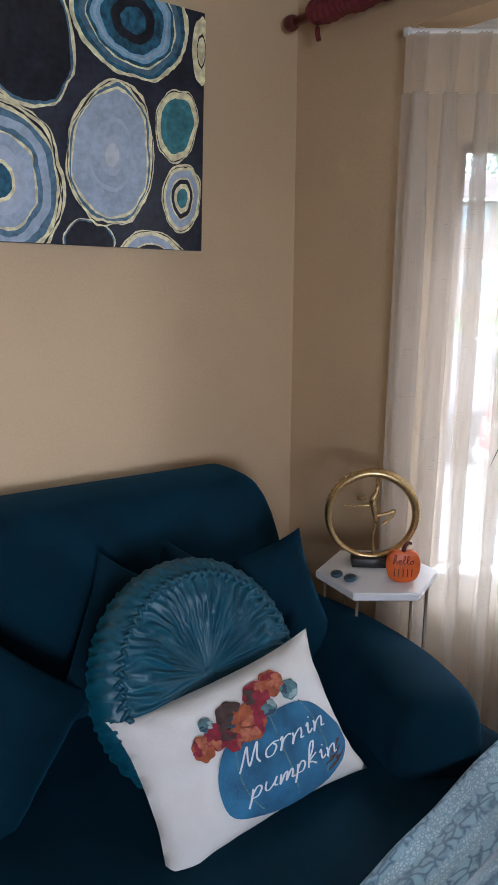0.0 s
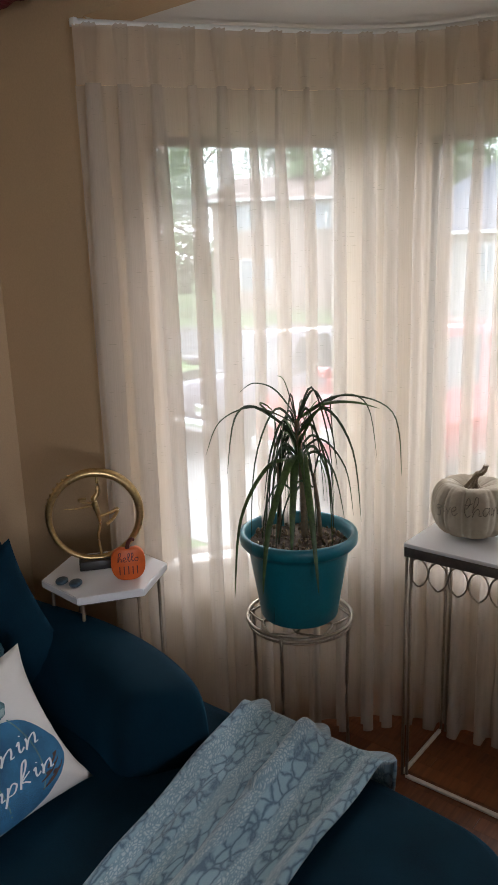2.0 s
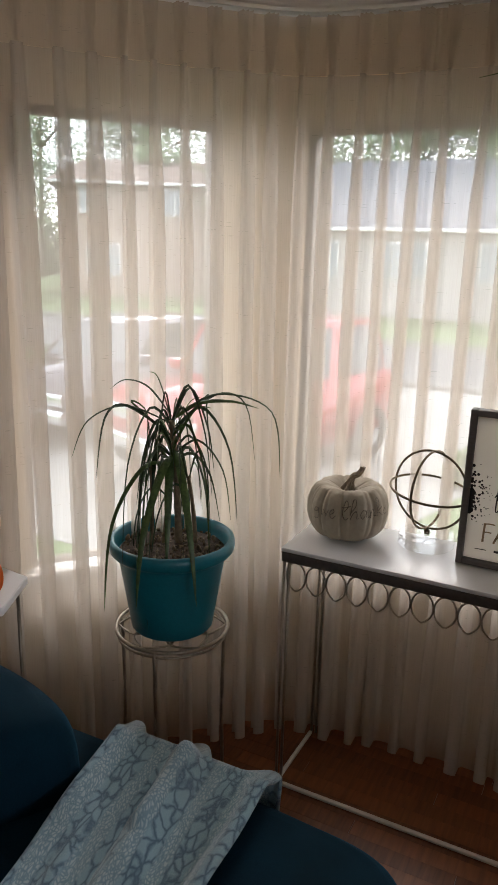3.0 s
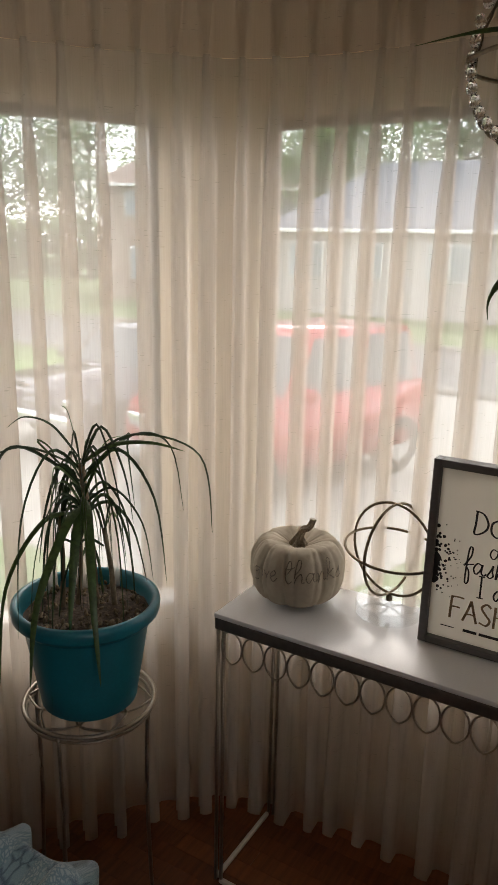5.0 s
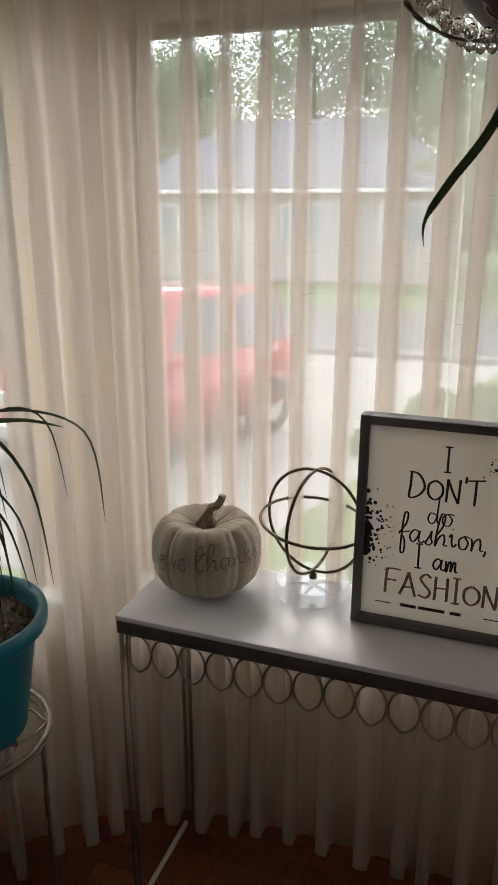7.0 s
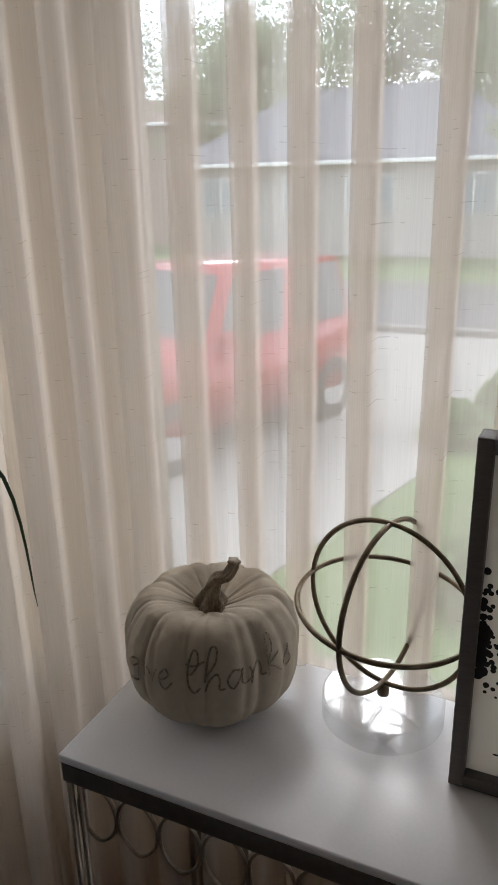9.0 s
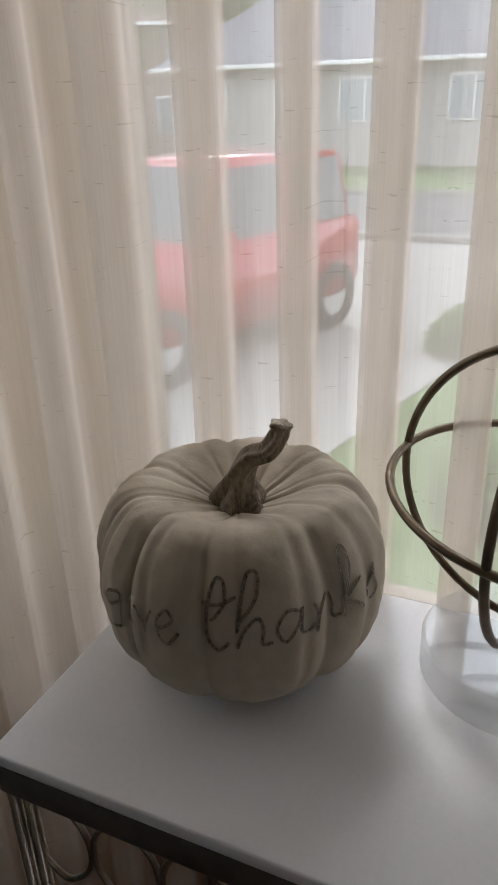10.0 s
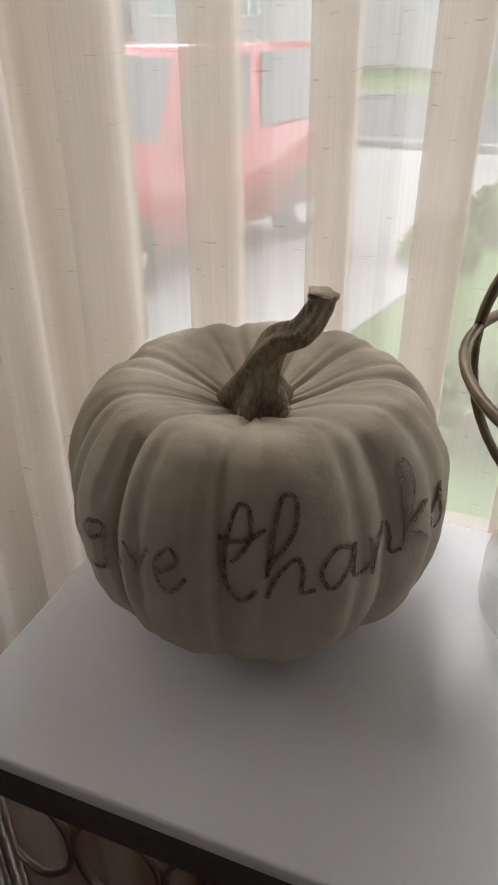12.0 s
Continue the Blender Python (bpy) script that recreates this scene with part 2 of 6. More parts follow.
def tube(bm, pts, radius, n=8, closed=False, flat=1.0, up=Vector((0, 0, 1))):
    """A tube along the points; radius a number or a function of 0..1; flat squeezes it along its second axis."""
    pts = [Vector(p) for p in pts]
    rings, count = [], len(pts)
    for i, p in enumerate(pts):
        if closed:
            tan = pts[(i + 1) % count] - pts[i - 1]
        else:
            tan = pts[min(i + 1, count - 1)] - pts[max(i - 1, 0)]
        tan.normalize()
        side = tan.cross(up)
        if side.length < 1e-3:
            side = tan.cross(Vector((1, 0, 0)))
        side.normalize()
        top = side.cross(tan)
        r = radius(i / max(count - 1, 1)) if callable(radius) else radius
        rings.append([bm.verts.new(p + side * (r * math.cos(2 * math.pi * k / n)) + top * (flat * r * math.sin(2 * math.pi * k / n))) for k in range(n)])
    for i in range(count if closed else count - 1):
        a, b = rings[i], rings[(i + 1) % count]
        for k in range(n):
            bm.faces.new((a[k], a[(k + 1) % n], b[(k + 1) % n], b[k]))
    if not closed:
        bm.faces.new(rings[0][::-1])
        bm.faces.new(rings[-1])
    return bm


def prism(bm, outline, z0, z1):
    """Extrudes a plan outline (x, y) from z0 to z1."""
    a = [bm.verts.new((x, y, z0)) for x, y in outline]
    b = [bm.verts.new((x, y, z1)) for x, y in outline]
    n = len(outline)
    bm.faces.new(a[::-1])
    bm.faces.new(b)
    for i in range(n):
        bm.faces.new((a[i], a[(i + 1) % n], b[(i + 1) % n], b[i]))
    bmesh.ops.recalc_face_normals(bm, faces=bm.faces)
    return bm


def superq(bm, sx, sy, sz, e1=0.5, e2=0.5, nu=40, nv=20, shape=None):
    """A cushion-like rounded solid of half sizes sx, sy, sz."""
    def pw(v, e):
        return math.copysign(abs(v) ** e, v)

    def f(u, v):
        th, ph = 2 * math.pi * u, math.pi * (v - 0.5) * 0.999
        p = Vector((sx * pw(math.cos(ph), e1) * pw(math.cos(th), e2), sy * pw(math.cos(ph), e1) * pw(math.sin(th), e2), sz * pw(math.sin(ph), e1)))
        return shape(p) if shape else p
    sheet(bm, f, nu, nv, close_u=True)
    bmesh.ops.remove_doubles(bm, verts=bm.verts, dist=1e-5)
    return bm


def wob(p, s, a):
    return a * noise.noise(Vector(p) * s)

# ---- the room ----


def wall_piece(name, outline, z0, z1, mat=WALL, label=""):
    return tagged(part(name, prism(bmesh.new(), outline, z0, z1), mat, smooth=False), label, "", "", "structure")


def planks_material():
    m, n, l, b = material("oak_floor")
    tc = n.new("ShaderNodeTexCoord")
    mp = n.new("ShaderNodeMapping")
    mp.inputs[3].default_value = (1.5, 22, 22)
    l.new(tc.outputs["Object"], mp.inputs[0])
    g = n.new("ShaderNodeTexNoise")
    g.inputs["Scale"].default_value, g.inputs["Detail"].default_value, g.inputs["Distortion"].default_value = 3, 6, 0.6
    l.new(mp.outputs[0], g.inputs[0])
    oi = n.new("ShaderNodeObjectInfo")
    mixf = n.new("ShaderNodeMath")
    mixf.operation = 'MULTIPLY_ADD'
    mixf.inputs[1].default_value = 0.35
    l.new(oi.outputs["Random"], mixf.inputs[0])
    l.new(g.outputs[0], mixf.inputs[2])
    r = n.new("ShaderNodeValToRGB")
    r.color_ramp.elements[0].position, r.color_ramp.elements[1].position = 0.3, 1.0
    r.color_ramp.elements[0].color, r.color_ramp.elements[1].color = (0.085, 0.022, 0.006, 1), (0.25, 0.08, 0.022, 1)
    l.new(mixf.outputs[0], r.inputs[0])
    l.new(r.outputs[0], b.inputs["Base Color"])
    b.inputs["Roughness"].default_value = 0.32
    bp = n.new("ShaderNodeBump")
    bp.inputs["Strength"].default_value, bp.inputs["Distance"].default_value = 0.12, 0.002
    l.new(g.outputs[0], bp.inputs["Height"])
    l.new(bp.outputs[0], b.inputs["Normal"])
    return m


OAK = planks_material()
SUBFLOOR = paint("floor_joint", (0.03, 0.015, 0.008), 0.9)
floor = tagged(part("floor", prism(bmesh.new(), [(-2.5, -2.5), (2.36, -2.5), (2.36, -1.55), (3.18, -1.0), (3.18, 1.25), (2.36, 1.86), (2.36, 2.3), (-2.5, 2.3)], -0.12, -0.012), SUBFLOOR, smooth=False),
               "orange-brown oak strip floor with a satin finish", "floor", "", "structure")

wall_piece("wall_north", [(-2.4, 2.21), (2.22, 2.21), (2.22, 2.32), (-2.4, 2.32)], 0, 2.5, label="plain tan painted wall")
wall_piece("wall_east", [(2.22, 1.7), (2.36, 1.78), (2.36, 2.32), (2.22, 2.32)], 0, 2.5, label="plain tan painted wall beside the bay")
wall_piece("wall_header", [(2.22, -1.46), (2.34, -1.46), (2.34, 1.7), (2.22, 1.7)], 2.245, 2.5, label="tan painted header over the bay")
wall_piece("wall_east_far", [(2.22, -2.4), (2.36, -2.4), (2.36, -1.54), (2.22, -1.46)], 0, 2.5)
# south wall, out of view; its opening is added to let fill light in
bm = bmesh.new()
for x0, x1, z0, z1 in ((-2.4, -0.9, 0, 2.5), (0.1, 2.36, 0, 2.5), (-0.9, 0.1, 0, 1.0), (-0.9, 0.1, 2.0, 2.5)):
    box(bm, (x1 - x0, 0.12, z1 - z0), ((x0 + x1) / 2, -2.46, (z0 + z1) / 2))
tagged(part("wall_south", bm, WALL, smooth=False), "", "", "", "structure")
wall_piece("wall_west", [(-2.52, -2.52), (-2.4, -2.52), (-2.4, 2.32), (-2.52, 2.32)], 0, 2.5)
tagged(part("ceiling", prism(bmesh.new(), [(-2.5, -2.5), (2.34, -2.5), (2.34, 2.3), (-2.5, 2.3)], 2.5, 2.6), CEIL, smooth=False), "white painted ceiling", "", "", "structure")
tagged(part("ceiling_bay", prism(bmesh.new(), [(2.34, -1.5), (3.2, -0.95), (3.2, 1.26), (2.34, 1.82), (2.225, 1.7), (2.225, -1.46)], 2.246, 2.3), CEIL, smooth=False),
       "white painted soffit of the bay", "", "", "structure")

N1 = Vector((0.5903, 0.8072, 0))
D1 = Vector((0.8072, -0.5903, 0))
W1 = Vector((2.33, 1.77, 0))
TURN1 = math.degrees(math.atan2(D1.y, D1.x))
HEAD, SILL = 1.968, 0.615


def bay_wall(name, origin, turn, length, a, b, thick=0.085):
    """A wall of the bay along its own x, room side at y 0, outward +y, with an opening from a to b."""
    m = pose(*origin, 0, 0, turn)
    bm = bmesh.new()
    for x0, x1, z0, z1 in ((0, a, 0, 2.245), (b, length, 0, 2.245), (a, b, 0, SILL), (a, b, HEAD, 2.245)):
        box(bm, (x1 - x0, thick, z1 - z0), ((x0 + x1) / 2, thick / 2, (z0 + z1) / 2))
    bmesh.ops.transform(bm, matrix=m, verts=bm.verts)
    return tagged(part(name, bm, BAYWALL, smooth=False), "bay wall with a window opening, paint lightened to brighten the curtain", "", "", "structure")


SASH = paint("taupe_window_frame", (0.20, 0.16, 0.125), 0.6, var=0.1)


def bay_window(name, origin, turn, a, b, mullions, label):
    """A window set in the opening from a to b: frame, sill, mullions and panes."""
    t = thing(name, pose(*origin, 0, 0, turn), label, "window", "", "structure")
    w, y = 0.022, 0.045
    for x0, x1, z0, z1 in ((a, a + w, SILL, HEAD), (b - w, b, SILL, HEAD), (a + w, b - w, HEAD - w, HEAD), (a + w, b - w, SILL, SILL + w)):
        part("window_frame", box(bmesh.new(), (x1 - x0, 0.06, z1 - z0), ((x0 + x1) / 2, y, (z0 + z1) / 2), 0.004), SASH, t)
    edges = [a + w] + list(mullions) + [b - w]
    for x in mullions:
        part("mullion", box(bmesh.new(), (0.04, 0.05, HEAD - SILL - 2 * w), (x, y, (HEAD + SILL) / 2), 0.003), TRIMW, t)
    for x0, x1 in zip(edges, edges[1:]):
        p = part("pane", box(bmesh.new(), (x1 - x0, 0.005, HEAD - SILL - 2 * w), ((x0 + x1) / 2, y, (HEAD + SILL) / 2)), PANE, t, smooth=False)
        p.visible_shadow = False
    part("window_sill", box(bmesh.new(), (b - a + 0.06, 0.13, 0.028), ((a + b) / 2, 0.005, SILL + 0.006), 0.006), TRIMW, t)
    return t


bay_wall("wall_bay_side", W1, TURN1, 0.953, 0.124, 0.745)
bay_window("window_1", W1, TURN1, 0.124, 0.745, (), "taupe-framed side window of the bay behind a sheer curtain")
W2 = (3.1, 1.208, 0)
bay_wall("wall_bay_front", W2, -90, 2.108, 0.088, 1.994)
bay_window("window_2", W2, -90, 0.088, 1.994, (), "wide taupe-framed picture window of the bay")
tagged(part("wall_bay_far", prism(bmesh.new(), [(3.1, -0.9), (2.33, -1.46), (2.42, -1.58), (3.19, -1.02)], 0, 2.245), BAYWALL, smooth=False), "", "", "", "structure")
# ---- curtain and its track ----


def curtain_line():
    """The plan line of the curtain track, in steps of 5 mm: points and normals towards the room."""
    pts = [Vector((2.150, 1.735, 0)), Vector((2.45, 1.515, 0)), Vector((2.66, 1.36, 0)), Vector((2.80, 1.235, 0)), Vector((2.92, 1.095, 0)),
           Vector((2.975, 0.93, 0)), Vector((2.995, 0.7, 0)), Vector((2.995, 0.2, 0)), Vector((2.995, -0.8, 0))]
    fine = spline(pts, 60)
    out, left = [fine[0]], 0.005
    for a, b in zip(fine, fine[1:]):
        seg, pos = (b - a).length, 0.0
        while seg - pos >= left:
            pos += left
            out.append(a.lerp(b, pos / seg))
            left = 0.005
        left -= seg - pos
    normals = []
    for i in range(len(out)):
        d = (out[min(i + 4, len(out) - 1)] - out[max(i - 4, 0)]).normalized()
        normals.append(Vector((d.y, -d.x, 0)))
    return out, normals


LINE, NORMALS = curtain_line()
RUN = 0.005 * (len(LINE) - 1)


def on_line(s):
    k = min(max(s / 0.005, 0), len(LINE) - 1.001)
    i = int(k)
    return LINE[i].lerp(LINE[i + 1], k - i), NORMALS[i].lerp(NORMALS[i + 1], k - i)


FOLD = ((-0.50, 0.0), (-0.36, 0.0), (-0.25, 0.06), (0.0, 0.12), (0.22, 0.19), (0.25, 0.29), (0.0, 0.36), (-0.22, 0.42), (-0.25, 0.52), (0.0, 0.59), (0.22, 0.65), (0.25, 0.74), (0.0, 0.79),
        (-0.22, 0.83), (-0.255, 0.93), (-0.10, 1.0), (0.10, 1.0), (0.24, 0.93), (0.25, 0.5), (0.26, 0.15), (0.31, 0.03), (0.38, 0.0))


def build_curtain():
    rnd = random.Random(7)
    pitch = 0.0855
    mark = min(range(len(LINE)), key=lambda i: abs(LINE[i].y - 0.918)) * 0.005
    start = mark % pitch if mark % pitch > 0.04 else mark % pitch + pitch
    count = int((RUN - start) / pitch)
    folds = []
    for i in range(count):
        folds.append(dict(s=start + i * pitch, wide=rnd.uniform(0.6, 1.05), deep=rnd.uniform(0.036, 0.056), skew=rnd.uniform(-0.012, 0.012),
                          lean=rnd.uniform(-0.012, 0.012), ph=rnd.uniform(0, 6.3)))
    levels = [0.015, 0.05, 0.12, 0.25, 0.4, 0.6, 0.8, 1.0, 1.2, 1.4, 1.6, 1.75, 1.85, 1.92, 1.98, 2.03, 2.055, 2.07]
    top_levels = [2.07, 2.085, 2.11, 2.15, 2.19, 2.217]

    def row(z):
        out = []
        low = 1 - z / 2.12
        full = min(1.0, max(0.0, (2.07 - z) / 0.35))
        for f in folds:
            for a, d in FOLD:
                gather = max(0.0, 1 - f["s"] / 0.55) * min(1.0, 0.35 + 0.5 * z)
                width = pitch * (f["wide"] * (0.42 + 0.58 * full) + 0.8 * gather) if abs(a) < 0.3 else pitch
                s = f["s"] + a * width + (f["skew"] + f["lean"] * low) * (1 if abs(a) < 0.45 else 0.3)
                depth = d * f["deep"] * (1.7 if f["s"] < 0.98 else 1.0) * (0.5 + 0.5 * full) * (1 + 0.25 * low)
                depth += 0.006 * math.sin(3 * z + f["ph"]) * (1 - d) + 0.004 * math.sin(9 * z + 2 * f["ph"]) * d
                p, n = on_line(s)
                q = p + n * (depth + 0.012)
                out.append((Vector((q.x, q.y, z + (0.008 * math.sin(f["ph"]) if z < 0.03 else 0))), f["s"] + a * pitch * 2))
        return out

    def head(z):
        out = []
        for f in folds:
            for a, d in ((-0.5, 0.16), (-0.34, 0.16), (-0.26, 0.10), (-0.07, 0.05), (-0.05, 0.75), (-0.02, 0.45), (0.0, 0.8), (0.02, 0.45), (0.05, 0.75), (0.07, 0.05), (0.26, 0.10), (0.34, 0.16)):
                fan = 1 + 2.4 * (z - 2.07) / 0.147 if abs(a) < 0.08 else 1
                p, n = on_line(f["s"] + a * fan * pitch + f["skew"])
                pinch = 0.75 + 0.35 * (z - 2.07) / 0.147
                q = p + n * (d * 0.036 * (pinch if d > 0.3 else 1) + 0.012)
                out.append((Vector((q.x, q.y, z)), f["s"] + a * pitch * 2))
        return out

    t = thing("sheer_curtain", Matrix.Identity(4), "floor-length cream sheer curtain with pinch pleats, drawn across the bay", "curtain")
    for name, mat, zs, fn, label in (("cloth", SHEER, levels, row, ""), ("header", SHEERTOP, top_levels, head, "denser pleated header band")):
        bm = bmesh.new()
        uv = bm.loops.layers.uv.new("UVMap")
        grid, us = [], []
        for z in zs:
            r = fn(z)
            grid.append([bm.verts.new(p) for p, u in r])
            us.append([u for p, u in r])
        for j in range(len(zs) - 1):
            for i in range(len(grid[0]) - 1):
                fc = bm.faces.new((grid[j][i], grid[j][i + 1], grid[j + 1][i + 1], grid[j + 1][i]))
                for lp, (a, b) in zip(fc.loops, ((j, i), (j, i + 1), (j + 1, i + 1), (j + 1, i))):
                    lp[uv].uv = (us[a][b], zs[a])
        part(name, bm, mat, t, label)
    return t


build_curtain()


def curtain_track():
    t = thing("curtain_track", Matrix.Identity(4), "white curved metal curtain track under the bay soffit", "curtain rail")
    bm = bmesh.new()
    tube(bm, [p + Vector((0, 0, 2.225)) for p in LINE[8::8]], 0.009, 8, flat=1.1)
    part("rail", bm, TRIMW, t)
    for s in (0.05, 0.6, 1.18, 1.8):
        p, n = on_line(s)
        bm = bmesh.new()
        box(bm, (0.014, 0.02, 0.022), p + n * 0.008 + Vector((0, 0, 2.223)), 0.003)
        part("bracket", bm, TRIMW, t)


curtain_track()

# ---- console table ----
TAB = dict(x0=2.64, x1=2.94, y0=0.952, y1=-0.17, z=0.79)


def console_table():
    cx, cy = (TAB["x0"] + TAB["x1"]) / 2, (TAB["y0"] + TAB["y1"]) / 2
    t = thing("console_table", pose(cx, cy, 0), "narrow white-topped console table with metal legs and hanging rings", "table")
    dx, dy = TAB["x1"] - TAB["x0"], TAB["y0"] - TAB["y1"]
    part("tabletop", box(bmesh.new(), (dx, dy, 0.012), (0, 0, 0.784), 0.002), TABLETOP, t, "glossy white tabletop")
    for sx in (-1, 1):
        part("apron", box(bmesh.new(), (0.016, dy - 0.002, 0.03), (sx * (dx / 2 - 0.009), 0, 0.7625), 0.003), APRON, t, "dark grey-bronze edge rail")
    for sy in (-1, 1):
        part("apron", box(bmesh.new(), (dx - 0.036, 0.016, 0.03), (0, sy * (dy / 2 - 0.009), 0.7625), 0.003), APRON, t)
    for sx in (-1, 1):
        for sy in (-1, 1):
            for off in (0.0, 0.016):
                bm = bmesh.new()
                tube(bm, [(sx * (dx / 2 - 0.008), sy * (dy / 2 - 0.008 - off), 0.006), (sx * (dx / 2 - 0.008), sy * (dy / 2 - 0.008 - off), 0.748)], 0.005, 8)
                part("leg", bm, STEEL, t)
    part("floor_bar", box(bmesh.new(), (0.012, dy - 0.04, 0.012), (-(dx / 2 - 0.008), 0, 0.007), 0.003), WHITEMETAL, t)
    for sy in (-1, 1):
        part("floor_bar", box(bmesh.new(), (dx - 0.03, 0.012, 0.012), (0, sy * (dy / 2 - 0.008), 0.007), 0.003), WHITEMETAL, t)
    n = int((dy - 0.03) / 0.0605)
    for i in range(n):
        y = dy / 2 - 0.045 - i * 0.0605
        pts = []
        for k in range(28):
            a = 2 * math.pi * k / 28
            point = 0.004 * max(0.0, -math.sin(a)) ** 12
            pts.append((-(dx / 2 - 0.01), y + 0.0290 * math.cos(a) * (1 - 0.10 * abs(math.sin(a)) ** 6), 0.706 + 0.0415 * math.sin(a) - point))
        bm = bmesh.new()
        tube(bm, pts, 0.0027, 6, closed=True, up=Vector((1, 0, 0)))
        part("ring", bm, STEEL, t)
    return t


console_table()

# ---- things on the console ----


def pumpkin_radius(th, ph):
    """Radius of the resin pumpkin: deep ribs of uneven width, dimpled above and below."""
    ribs = 0.0
    k = 9
    a = (th + 0.18 * math.sin(2 * th + 1.0)) * k / (2 * math.pi)
    f = a - math.floor(a)
    ribs = (abs(2 * f - 1)) ** 5
    a2 = a * 2 + 0.35
    f2 = a2 - math.floor(a2)
    fine = abs(2 * f2 - 1) ** 6
    return 1 - 0.085 * ribs - 0.035 * fine


def pumpkin_point(th, ph, scale=1.0, lift=0.0):
    """ph from -90 (bottom) to 90 degrees (top), in radians; the whole stands on z 0."""
    cr, sr = math.cos(ph), math.sin(ph)
    r = pumpkin_radius(th, ph)
    w = 0.119 * abs(cr) ** (0.72 if ph > 0 else 0.55)
    rr = w * (1 - (1 - r) * min(1, abs(cr) * 1.6)) + lift
    z = 0.0885 * math.copysign(abs(sr) ** 0.86, sr)
    top = max(0.0, (ph - 0.75) / 0.82)
    z -= 0.046 * top ** 1.6 if ph > 0.75 else 0
    bot = max(0.0, (-ph - 0.95) / 0.62)
    z += 0.014 * bot ** 1.5
    z += (r - 0.95) * 0.05 * max(0, sr)
    return Vector((rr * math.cos(th), rr * math.sin(th), (z + 0.0885) + lift * sr))


